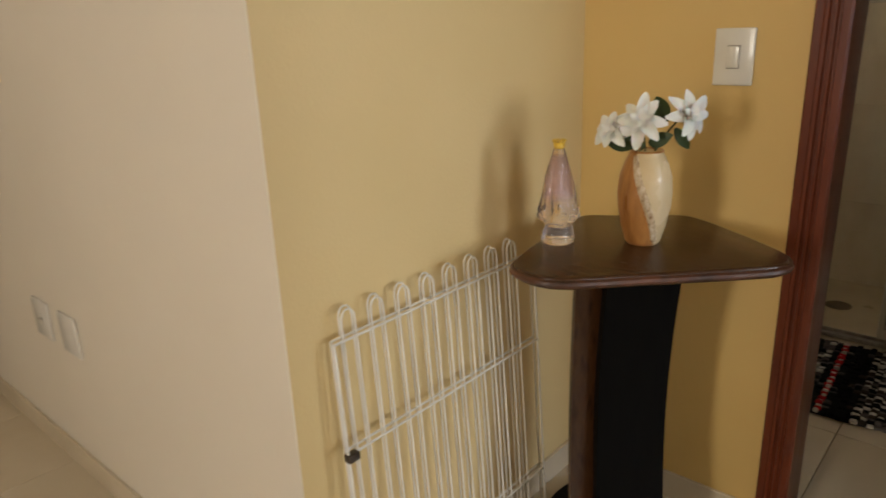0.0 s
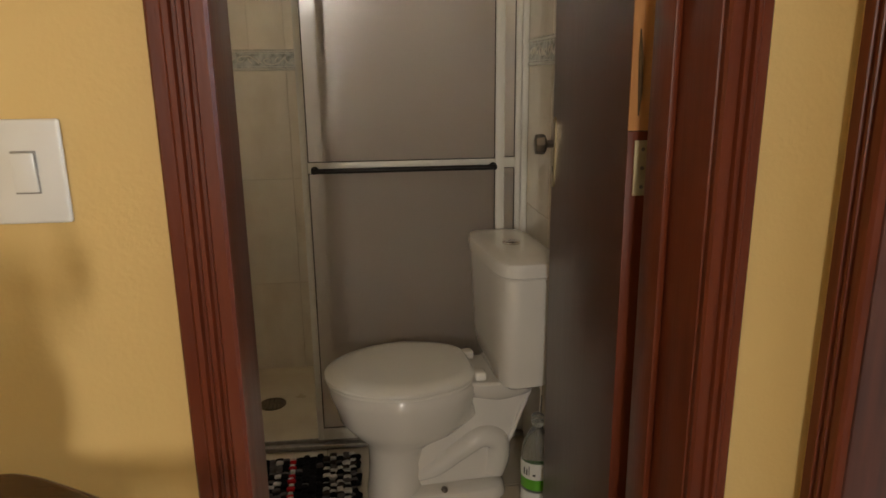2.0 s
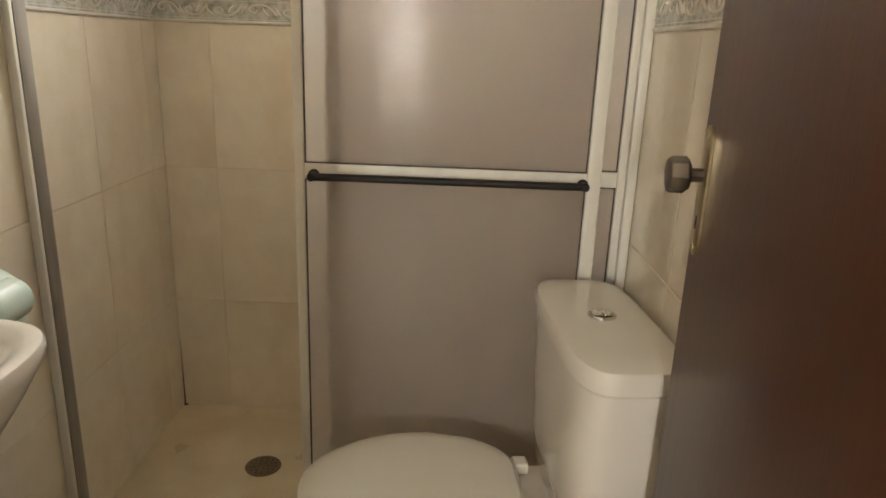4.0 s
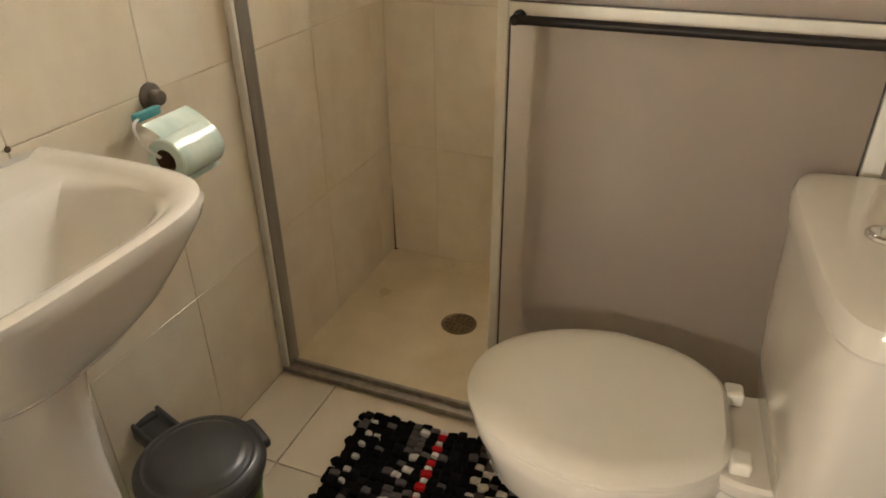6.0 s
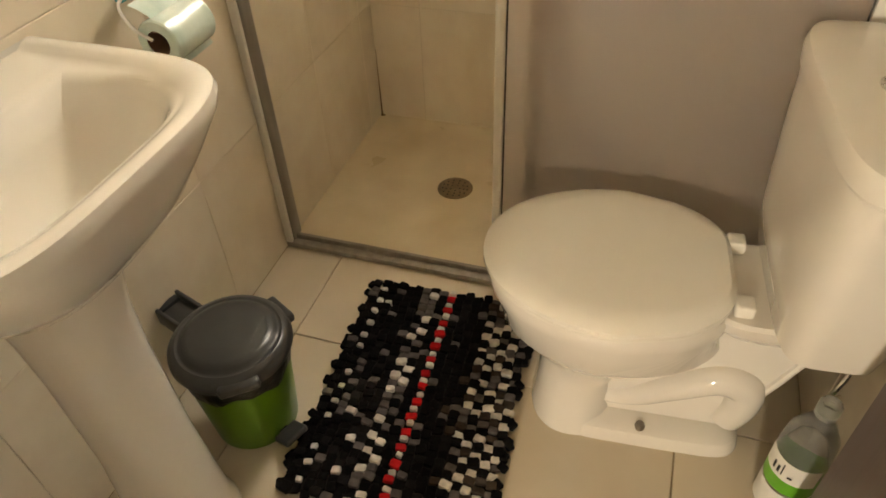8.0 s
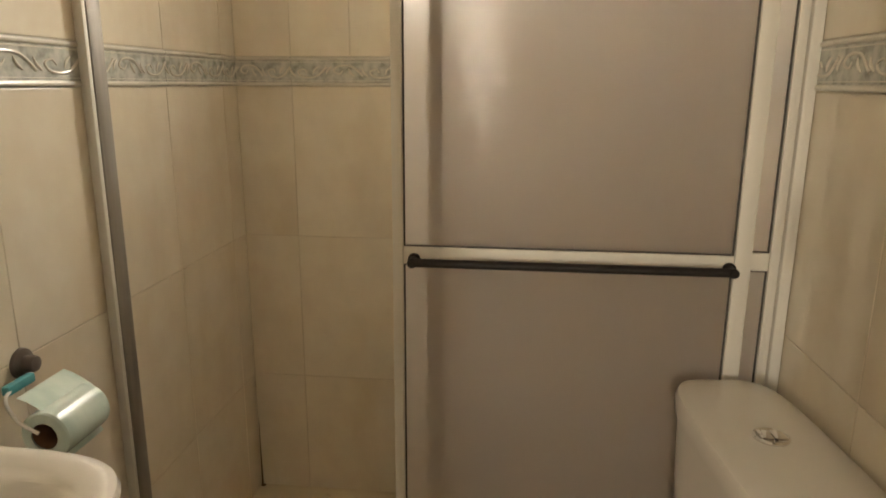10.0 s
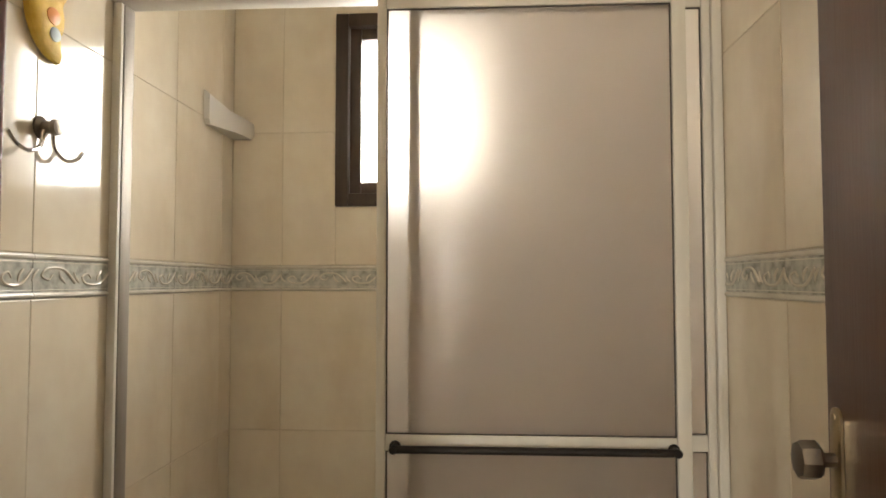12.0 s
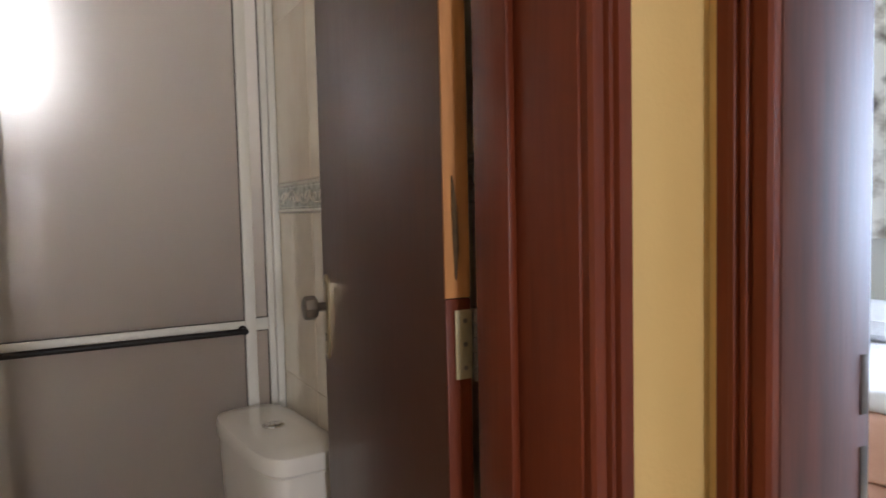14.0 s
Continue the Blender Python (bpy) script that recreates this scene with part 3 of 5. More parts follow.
for z in (1.06, 0.96):
    part("strike_plate", box(x1 - 0.022, x1 - 0.008, DOOR2_1 - 0.0016, DOOR2_1 + 0.001, z - 0.035, z + 0.03, 0.0005), DARK_METAL, door_frame_2, "dark steel strike plate")

# ---- shower enclosure ----
enclosure = thing("shower_enclosure", "white aluminium shower enclosure with frosted acrylic sliding panels", "shower enclosure", at=(0.2, SHOWER, 0))


def bar(x0, x1, y0, y1, z0, z1, name="rail", material=ALU, bevel=0.002, label=""):
    return part(name, box(x0 - 0.2, x1 - 0.2, y0 - SHOWER, y1 - SHOWER, z0, z1, bevel), material, enclosure, label)


bar(LEFT + 0.001, LEFT + 0.022, SHOWER - 0.014, SHOWER + 0.028, 0.0205, 1.8765, "post", ALU_RAW, 0.004, "grey aluminium wall post")
bar(LEFT + 0.001, LEFT + 0.020, SHOWER - 0.026, SHOWER - 0.0142, 0.0205, 1.8765, "post_cover", ALU, 0.003, "beige edge of the wall post")
bar(RIGHT - 0.021, RIGHT - 0.001, SHOWER - 0.004, SHOWER + 0.036, 0.0205, 1.8765, "post", ALU, 0.003)
bar(LEFT + 0.001, RIGHT - 0.001, SHOWER - 0.032, SHOWER + 0.032, 1.877, 1.918, "head_rail", ALU, 0.003)
bar(LEFT + 0.001, RIGHT - 0.001, SHOWER - 0.024, SHOWER + 0.022, 0.0045, 0.020, "bottom_track", ALU_RAW, 0.002, "grey aluminium floor track")
bar(LEFT + 0.023, RIGHT - 0.027, SHOWER - 0.003, SHOWER + 0.003, 0.0205, 0.034, "track_rib", ALU_RAW, 0.001)


def panel(name, xa, xb, y, stile_l, stile_r, label):
    """A sliding leaf: stiles, rails and two frosted sheets bedded in dark gasket."""
    z0, z1, zm = 0.040, 1.872, 0.959
    top = part(name, box(xa - 0.2, xa + stile_l - 0.2, y - 0.010 - SHOWER, y + 0.010 - SHOWER, z0, z1, 0.002), ALU, enclosure, label)
    def piece(nm, a, b, c, d, e, f, m, bv=0.0015):
        o = part(nm, box(a - 0.2, b - 0.2, c - SHOWER, d - SHOWER, e, f, bv), m)
        o.parent = top
        return o
    piece("stile", xb - stile_r, xb, y - 0.010, y + 0.010, z0, z1, ALU)
    a, b = xa + stile_l, xb - stile_r
    for za, zb in ((z0, z0 + 0.040), (zm - 0.016, zm + 0.016), (z1 - 0.022, z1)):
        piece("rail", a + 0.0005, b - 0.0005, y - 0.009, y + 0.009, za, zb, ALU)
    for za, zb in ((z0 + 0.040, zm - 0.016), (zm + 0.016, z1 - 0.022)):
        o = piece("sheet", a + 0.001, b - 0.001, y - 0.0015, y + 0.0015, za + 0.001, zb - 0.001, FROST, 0)
        for ga, gb, gc, gd in ((a + 0.0005, a + 0.0035, za, zb), (b - 0.0035, b - 0.0005, za, zb), (a + 0.0035, b - 0.0035, za, za + 0.003), (a + 0.0035, b - 0.0035, zb - 0.003, zb)):
            piece("gasket", ga, gb, y - 0.0045, y - 0.002, gc, gd, GASKET, 0)
    return top


panel("front_panel", 0.116, 0.743, SHOWER - 0.014, 0.019, 0.028, "sliding panel with a towel bar")
panel("rear_panel", 0.178, 0.800, SHOWER + 0.014, 0.020, 0.017, "panel behind, nearly covered by the front one")
# dark towel bar on two brackets
ybar = SHOWER - 0.052
tb = part("towel_bar", tube([(0.154 - 0.2, ybar - SHOWER, 0.953), (0.708 - 0.2, ybar - SHOWER, 0.953)], 0.0078, 14), BAR, enclosure, "dark plastic towel bar")
for x in (0.156, 0.706):
    bm = bmesh.new()
    loft([[(x - 0.2 + r * math.cos(2 * math.pi * i / 16), y - SHOWER, 0.953 + r * math.sin(2 * math.pi * i / 16)) for i in range(16)] for r, y in ((0.0115, SHOWER - 0.0245), (0.0115, SHOWER - 0.029), (0.0075, SHOWER - 0.034), (0.0075, ybar - 0.004), (0.0088, ybar - 0.006), (0.006, ybar - 0.010))], bm=bm)
    o = part("bracket", bm, BAR)
    o.parent = tb

# ---- bathroom window ----
window = thing("window_1", "narrow bathroom window with a dark brown frame", "window", kind="structure")
wx0, wx1, wz0, wz1 = WIN
yf = BACK - 0.012


def frame_ring(x0, x1, z0, z1, w, ya, yb, name, bevel=0.003):
    for c in ((x0, x0 + w, z0, z1), (x1 - w, x1, z0, z1), (x0 + w, x1 - w, z0, z0 + w), (x0 + w, x1 - w, z1 - w, z1)):
        part(name, box(c[0] + 0.0003, c[1] - 0.0003, ya, yb, c[2] + 0.0003, c[3] - 0.0003, bevel), WINDOW_FRAME, window)


frame_ring(wx0, wx1, wz0, wz1, 0.040, yf, BACK + 0.07, "window_frame")
frame_ring(wx0 + 0.041, wx1 - 0.041, wz0 + 0.041, wz1 - 0.041, 0.036, BACK + 0.012, BACK + 0.05, "sash")
bm = loft([[(wx0 + 0.0785 + dx, BACK + y + dy, z) for dx, dy in ((0, 0), (0.004, 0), (0.004, 0.010), (0, 0.010))] for y, z in ((0.052, wz1 - 0.079), (0.150, wz0 + 0.079))])
part("tilted_sash_edge", bm, ALU_RAW, window, "grey edge of the sash tilted outwards", smooth=False)
pane = part("pane", box(wx0 + 0.077, wx1 - 0.077, BACK + 0.028, BACK + 0.032, wz0 + 0.077, wz1 - 0.077), GLASS, window, smooth=False)
pane.visible_shadow = False

# ---- toilet ----
toilet = thing("toilet", "cream-white ceramic close-coupled toilet with closed lid", "toilet")
toilet.matrix_world = pose(0.742, 2.270, -0.0, 0, 0, 5.0)
# own frame: -x is the front, tank at the origin

def egg(front, rear, half, z, k=56, flat=0.34):
    """Seat outline: round in front, straight and narrower behind."""
    out = []
    for i in range(k):
        a = 2 * math.pi * i / k
        c, s = math.cos(a), math.sin(a)
        if c < 0:
            x, y = -0.325 + (-0.325 - front) * c, half * math.copysign(abs(s) ** 0.95, s)
        else:
            x = -0.325 + (rear + 0.325) * abs(c) ** flat
            y = half * math.copysign(abs(s) ** 0.40, s) * (1 - 0.40 * ((x + 0.325) / (rear + 0.325)) ** 1.7)
        out.append((x, y, z))
    return out


TX, TY = -0.026, -0.013      # where the tank sits
SECTIONS = [  # z, centre x, half length, half width, power
    (0.000, -0.378, 0.088, 0.112, 2.3), (0.010, -0.378, 0.089, 0.113, 2.3), (0.060, -0.380, 0.079, 0.101, 2.3),
    (0.120, -0.378, 0.078, 0.088, 2.3), (0.168, -0.372, 0.088, 0.092, 2.2), (0.192, -0.357, 0.114, 0.104, 2.1), (0.222, -0.339, 0.166, 0.130, 2.1), (0.262, -0.332, 0.205, 0.154, 2.1)]
bm = loft([oval(cx, 0, a, b, z, 48, p) for z, cx, a, b, p in SECTIONS] + [egg(f, r, h, z, 48) for f, r, h, z in ((-0.548, -0.150, 0.166, 0.308), (-0.562, -0.140, 0.176, 0.340), (-0.563, -0.138, 0.178, 0.364), (-0.556, -0.142, 0.172, 0.3755))])
under("bowl", bm, CERAMIC, toilet)
bm = loft([oval(-0.066, TY * 0.5, a, b, z, 40, p) for z, a, b, p in ((0.300, 0.05, 0.06, 2.5), (0.320, 0.105, 0.085, 3), (0.352, 0.125, 0.105, 3.6), (0.372, 0.127, 0.108, 3.6), (0.378, 0.120, 0.102, 3.6))])
FOOT = [(0.0, 0.176, 0.113), (0.010, 0.177, 0.114), (0.032, 0.172, 0.108), (0.041, 0.164, 0.097), (0.045, 0.150, 0.070)]
foot_bm = loft([oval(-0.228, 0, a, b, z, 48, 6.0) for z, a, b in FOOT])
under("foot", foot_bm, CERAMIC, toilet)
under("tank_shelf", bm, CERAMIC, toilet)
WEB = [(-0.395, 0.020), (-0.085, 0.020), (-0.070, 0.050), (-0.058, 0.130), (0.030, 0.320), (0.020, 0.352), (-0.200, 0.352), (-0.395, 0.240)]
bm = loft([[(x, y, z) for x, z in WEB] for y in (-0.062, 0.062)])
bmesh.ops.bevel(bm, geom=[e for e in bm.edges], offset=0.007, segments=2, affect="EDGES")
under("rear_web", bm, CERAMIC, toilet)
for side in (-1, 1):
    path = smooth_path([(x, side * y, z) for x, y, z in ((-0.350, 0.036, 0.070), (-0.270, 0.050, 0.092), (-0.195, 0.058, 0.145), (-0.125, 0.060, 0.185), (-0.078, 0.058, 0.168), (-0.070, 0.054, 0.118), (-0.084, 0.046, 0.060))], 8)
    under("trapway", tube(path, lambda t: 0.024 + 0.018 * t * (1.6 - t), 16), CERAMIC, toilet)
    rib = tube(smooth_path([(x, side * 0.062, z) for x, z in ((0.022, 0.325), (-0.020, 0.215), (-0.058, 0.125), (-0.068, 0.055))], 5), 0.008, 8)
    under("rear_rib", rib, CERAMIC, toilet)


bm = loft([egg(f, r, h, z) for f, r, h, z in ((-0.561, -0.152, 0.178, 0.3765), (-0.569, -0.148, 0.184, 0.380), (-0.569, -0.148, 0.184, 0.386), (-0.565, -0.150, 0.181, 0.389))])
under("seat", bm, SEAT_PLASTIC, toilet)
bm = loft([egg(f, r, h, z) for f, r, h, z in ((-0.569, -0.147, 0.185, 0.391), (-0.574, -0.145, 0.188, 0.394), (-0.574, -0.145, 0.188, 0.402), (-0.568, -0.148, 0.183, 0.406), (-0.546, -0.156, 0.168, 0.415), (-0.510, -0.170, 0.145, 0.417), (-0.430, -0.22, 0.09, 0.419))])
under("lid", bm, SEAT_PLASTIC, toilet)
for side in (-1, 1):
    under("lid_hinge", box(-0.150, -0.118, side * 0.078 - 0.018, side * 0.078 + 0.018, 0.3785, 0.4045, 0.006, segments=3), SEAT_PLASTIC, toilet)
for side in (-1, 1):
    under("bolt", lathe([(0.011, 0.030), (0.011, 0.040), (0.008, 0.048), (0.002, 0.051)], 14, (-0.245, side * 0.092)), STEEL, toilet, "rusted steel floor bolt")
# tank: front face bows outwards
TANK = [(0.3785, 0.062, 0.150), (0.395, 0.076, 0.172), (0.47, 0.084, 0.186), (0.60, 0.089, 0.196), (0.712, 0.092, 0.202), (0.716, 0.088, 0.198)]
tank = under("tank", loft([oval(TX + 0.004 - a * 0.02, TY, a * 0.96, b * 1.05, z, 56, 5.0) for z, a, b in TANK]), CERAMIC, toilet)
LID = [(0.7165, 0.094, 0.204), (0.720, 0.099, 0.210), (0.742, 0.100, 0.211), (0.751, 0.096, 0.206), (0.756, 0.082, 0.190), (0.7575, 0.05, 0.15)]
under("tank_lid", loft([oval(TX + 0.001, TY, a * 0.95, b * 1.05, z + 0.004 * (z > 0.73), 56, 4.2) for z, a, b in LID]), CERAMIC, toilet)
bt = under("flush_button", lathe([(0.026, 0.7605), (0.026, 0.7640), (0.023, 0.7665), (0.021, 0.7658)], 28, (TX, TY)), CHROME, toilet, "chrome flush button")
o = new("button_half", mesh_of(box(TX - 0.019, TX - 0.0008, TY - 0.012, TY + 0.012, 0.7655, 0.7680, 0.001), "button_half", CHROME, True))
o.parent = bt
o2 = new("button_half", mesh_of(box(TX + 0.0008, TX + 0.019, TY - 0.012, TY + 0.012, 0.7655, 0.7676, 0.001), "button_half", CHROME, True))
o2.parent = bt
under("supply_pipe", tube(smooth_path([(0.03, -0.13, 0.39), (0.035, -0.135, 0.33), (0.045, -0.10, 0.22), (0.072, -0.08, 0.20)], 6), 0.006, 10), CHROME, toilet, "chrome supply hose")

# ---- wash basin on its pedestal ----
basin = thing("wash_basin", "cream-white ceramic wash basin on a pedestal", "wash basin", at=(LEFT + 0.002, 1.78, 0))
basin.scale = (0.985, 0.98, 1.016)


def dee(half, depth, z, k=60, px=0.32, py=0.52, x0=0.0):
    """A ring flat along the wall and bowed to the front."""
    out = []
    for i in range(k):
        a = -math.pi / 2 + math.pi * i / (k - 1)
        c, s = math.cos(a), math.sin(a)
        out.append((x0 + depth * abs(c) ** px, half * math.copysign(abs(s) ** py, s), z))
    return out


rings = [dee(0.085, 0.20, 0.585, 60, 0.7, 0.7), dee(0.115, 0.225, 0.596, 60, 0.7, 0.7), dee(0.165, 0.275, 0.635, 60, 0.62, 0.65), dee(0.212, 0.322, 0.690, 60, 0.55, 0.6), dee(0.238, 0.350, 0.740, 60, 0.5, 0.56), dee(0.248, 0.362, 0.775), dee(0.250, 0.366, 0.791),
         dee(0.247, 0.363, 0.800), dee(0.239, 0.355, 0.802), dee(0.226, 0.342, 0.799), dee(0.217, 0.333, 0.793)]
inner = [(0.217, 0.333, 0.793, 0.0), (0.210, 0.326, 0.789, 0.012), (0.207, 0.322, 0.788, 0.083), (0.205, 0.320, 0.785, 0.095), (0.202, 0.316, 0.777, 0.104), (0.196, 0.309, 0.760, 0.113), (0.184, 0.298, 0.738, 0.122), (0.166, 0.281, 0.716, 0.132), (0.142, 0.262, 0.698, 0.143), (0.108, 0.243, 0.683, 0.155), (0.065, 0.222, 0.673, 0.170), (0.03, 0.205, 0.669, 0.183)]


def well_ring(half, depth, z, x0, w):
    """From the flat-backed ring (w = 0) to one with rounded rear corners (w = 1)."""
    flat = dee(half, depth - x0, z, 60, 0.32 + 0.30 * w, 0.52 + 0.12 * w, x0)
    r = (depth - x0) / 1.797
    out = []
    for i, p in enumerate(flat):
        a = radians(-140 + 280 * i / 59)
        c, s = math.cos(a), math.sin(a)
        q = (depth - r + r * math.copysign(abs(c) ** 0.85, c), half * math.copysign(abs(s) ** 0.85, s), z)
        out.append(tuple(u + (v - u) * w for u, v in zip(p, q)))
    return out


rings += [well_ring(h, d, z, x, (0, 0.06, 0.22, 0.45, 0.7, 0.9)[i] if i < 6 else 1.0) for i, (h, d, z, x) in enumerate(inner[1:])]
under("bowl", loft(rings), CERAMIC, basin)
under("drain", lathe([(0.022, 0.669), (0.022, 0.672), (0.016, 0.6725), (0.012, 0.668)], 24, (0.197, 0)), CHROME, basin, "chrome drain")
bm = bmesh.new()
for dy in (-0.004, 0.004):
    loft([[(x, dy - 0.018 + r * math.cos(2 * math.pi * i / 10), 0.778 + r * math.sin(2 * math.pi * i / 10)) for i in range(10)] for r, x in ((0.0018, 0.095), (0.0018, 0.1065))], bm=bm)
under("overflow", bm, RUBBER, basin)
PED = [(0.0, 0.098, 0.088, 0.165), (0.02, 0.096, 0.086, 0.165), (0.05, 0.086, 0.078, 0.165), (0.25, 0.076, 0.066, 0.165), (0.45, 0.074, 0.066, 0.16), (0.54, 0.080, 0.070, 0.158), (0.62, 0.095, 0.082, 0.155)]
under("pedestal", loft([oval(cx, -0.022, a, b, z, 40, 2.6) for z, a, b, cx in PED]), CERAMIC, basin)

tap = thing("tap", "chrome single tap on the basin deck", "tap", at=(LEFT + 0.056, 1.760, 0.8005))
under("body", lathe([(0.026, 0.0), (0.026, 0.006), (0.019, 0.012), (0.016, 0.03), (0.015, 0.10), (0.018, 0.108), (0.018, 0.118), (0.010, 0.124)], 24), CHROME, tap)
under("spout", tube(smooth_path([(0.0, 0.0, 0.075), (0.018, 0.008, 0.104), (0.045, 0.020, 0.112), (0.068, 0.030, 0.100), (0.078, 0.034, 0.082)], 6), lambda t: 0.0105 + 0.0025 * (t > 0.72), 16), CHROME, tap)
under("handle", tube(smooth_path([(0, 0, 0.122), (-0.005, 0, 0.135), (0.02, -0.01, 0.146), (0.045, -0.02, 0.150)], 5), lambda t: 0.009 - 0.003 * t, 12), CHROME, tap)

# ---- pedal bin ----
bin_ob = thing("pedal_bin", "small green plastic pedal bin with a dark grey lid", "bin")
bin_ob.matrix_world = pose(-0.264, 1.990, 0, 0, 0, 0) @ Matrix.Scale(1.1, 4)
under("bucket", lathe([(0.074, 0.0), (0.078, 0.004), (0.092, 0.165), (0.094, 0.196), (0.088, 0.196), (0.072, 0.012)], 40), BIN_GREEN, bin_ob)
bag = lathe([(0.0955, 0.206), (0.0965, 0.196), (0.0957, 0.180), (0.0945, 0.166), (0.0938, 0.170)], 48, caps=(False, False))
for v in bag.verts:
    if v.co.z < 0.185:
        v.co.z += 0.006 * math.sin(5 * math.atan2(v.co.y, v.co.x)) + 0.004 * math.sin(11 * math.atan2(v.co.y, v.co.x) + 1)
under("bag", bag, BAG, bin_ob, "black bin bag folded over the rim")
lid = under("lid", lathe([(0.099, 0.203), (0.104, 0.205), (0.106, 0.212), (0.105, 0.222), (0.099, 0.230), (0.090, 0.2335), (0.0865, 0.2325), (0.083, 0.2335), (0.079, 0.238), (0.066, 0.2425), (0.03, 0.2445)], 48), BIN_GREY, bin_ob, "dark grey domed lid")
for a in (-52, 62):
    m = pose(0.098 * math.cos(radians(a)), 0.098 * math.sin(radians(a)), 0.2185, 0, 0, a)
    bm = box(-0.012, 0.014, -0.034, 0.034, -0.012, 0.008, 0.006, segments=3)
    bm.transform(m)
    o = new("tab", mesh_of(bm, "tab", BIN_GREY, True))
    o.parent = lid
m = pose(-0.098, 0.032, 0.2, 0, 0, 162)
bm = bmesh.new()
for c in ((0.0, 0.078, -0.030, -0.022, -0.016, 0.020), (0.0, 0.078, 0.022, 0.030, -0.016, 0.020), (0.062, 0.078, -0.022, 0.022, -0.016, 0.014), (0.0, 0.062, -0.022, 0.022, 0.002, 0.008)):
    box(*c, 0.003, bm)
bm.transform(m)
under("hinge_bracket", bm, BIN_GREY, bin_ob)
bm = box(0.0, 0.040, -0.026, 0.026, 0.0, 0.012, 0.005, segments=3)
bm.transform(pose(0.080, -0.030, 0.018, 0, -18, -20))
under("pedal", bm, BIN_GREY, bin_ob)
bm = box(-0.03, 0.0, -0.009, 0.009, 0.0, 0.010, 0.003)
bm.transform(pose(0.080, -0.030, 0.018, 0, 0, -20))
under("pedal_arm", bm, BIN_GREY, bin_ob)

# ---- rag rug ----
rug = thing("rag_rug", "woven black, grey and white rag rug with a red stripe", "rug")
rug.matrix_world = pose(0.052, 2.142, 0.001, 0, 0, 2.8)
rng = random.Random(5)
CLOTH = {}
for key, c in (("black", (0.0035, 0.003, 0.003)), ("charcoal", (0.009, 0.008, 0.008)), ("grey", (0.105, 0.092, 0.088)), ("brown", (0.045, 0.033, 0.024)), ("white", (0.62, 0.58, 0.52)), ("red", (0.48, 0.012, 0.016))):
    CLOTH[key] = grain(mat(key + "_cloth", rough=0.95, Specular_IOR_Level=0.15), [tuple(v * 0.7 for v in c), tuple(min(1, v * 1.25) for v in c)], 60, bump=0.8, bump_scale=220, dist=0.003)
cloths = {k: bmesh.new() for k in CLOTH}


def tuft(bm, x, y, z, w, d, h, turn):
    """One pillow of folded cloth."""
    rows = [(0.80, 0.0), (1.0, 0.30), (0.98, 0.75), (0.84, 0.96), (0.4, 1.0)]
    c, s = math.cos(turn), math.sin(turn)
    rings = []
    for f, up in rows:
        ring = []
        for i in range(8):
            a = 2 * math.pi * i / 8 + math.pi / 8
            u = w / 2 * f * math.copysign(abs(math.cos(a)) ** 0.34, math.cos(a))
            v = d / 2 * f * math.copysign(abs(math.sin(a)) ** 0.42, math.sin(a))
            ring.append((x + u * c - v * s, y + u * s + v * c, z + h * up))
        rings.append(ring)
    loft(rings, bm=bm)


W, L, COLS, ROWS_N = 0.405, 0.585, 19, 31
under("backing", prism(oval(0, 0, W / 2 - 0.008, L / 2 - 0.008, 0, 48, 12), 0.0, 0.007, 0.002), CLOTH["charcoal"], rug)
for i in range(COLS):
    for j in range(ROWS_N):
        x = (i + 0.5) / COLS * W - W / 2
        y = (j + 0.5) / ROWS_N * L - L / 2 + 0.004 * (i % 2)
        roll = rng.random()
        if i == 9:
            key = "red" if j % 2 else "white"
        elif i in (8, 10):
            key = "grey" if j % 2 == 0 and roll < 0.35 else "black"
        elif i in (6, 7):
            key = ("white" if roll < 0.62 else "grey") if j % 2 == i % 2 else ("grey" if roll < 0.25 else "black")
        elif i == 1:
            key = "white" if j % 2 and roll < 0.8 else "black"
        elif i < 6:
            key = "grey" if roll < 0.10 else "white" if roll < 0.125 else "charcoal" if roll < 0.3 else "black"
        elif i < 14:
            key = "black" if roll < 0.72 else "charcoal" if roll < 0.9 else "brown" if roll < 0.94 else "grey"
        else:
            key = ("white" if roll < 0.66 else "grey") if (i + j) % 2 == 0 else ("black" if roll < 0.55 else "brown" if roll < 0.9 else "grey")
        small = key == "white" and i in (1, 9)
        k = 0.66 if small else 0.95
        tuft(cloths[key], x + rng.uniform(-0.0025, 0.0025), y + rng.uniform(-0.0025, 0.0025), 0.005, W / COLS * rng.uniform(0.98, 1.3) * k, L / ROWS_N * (1.25 if key in ("black", "charcoal") else 0.95) * rng.uniform(0.85, 1.15) * k, 0.010 + rng.uniform(-0.003, 0.005), rng.uniform(-0.28, 0.28))
for i in range(46):
    side = rng.choice((-1, 1))
    tuft(cloths["black"], side * (W / 2 + rng.uniform(0, 0.006)), rng.uniform(-L / 2, L / 2), 0.003, 0.022, 0.018, 0.013, rng.uniform(0, 3))
for key, b in cloths.items():
    under("weave", b, CLOTH[key], rug, key + " cloth strips")["kind"] = "stuff"

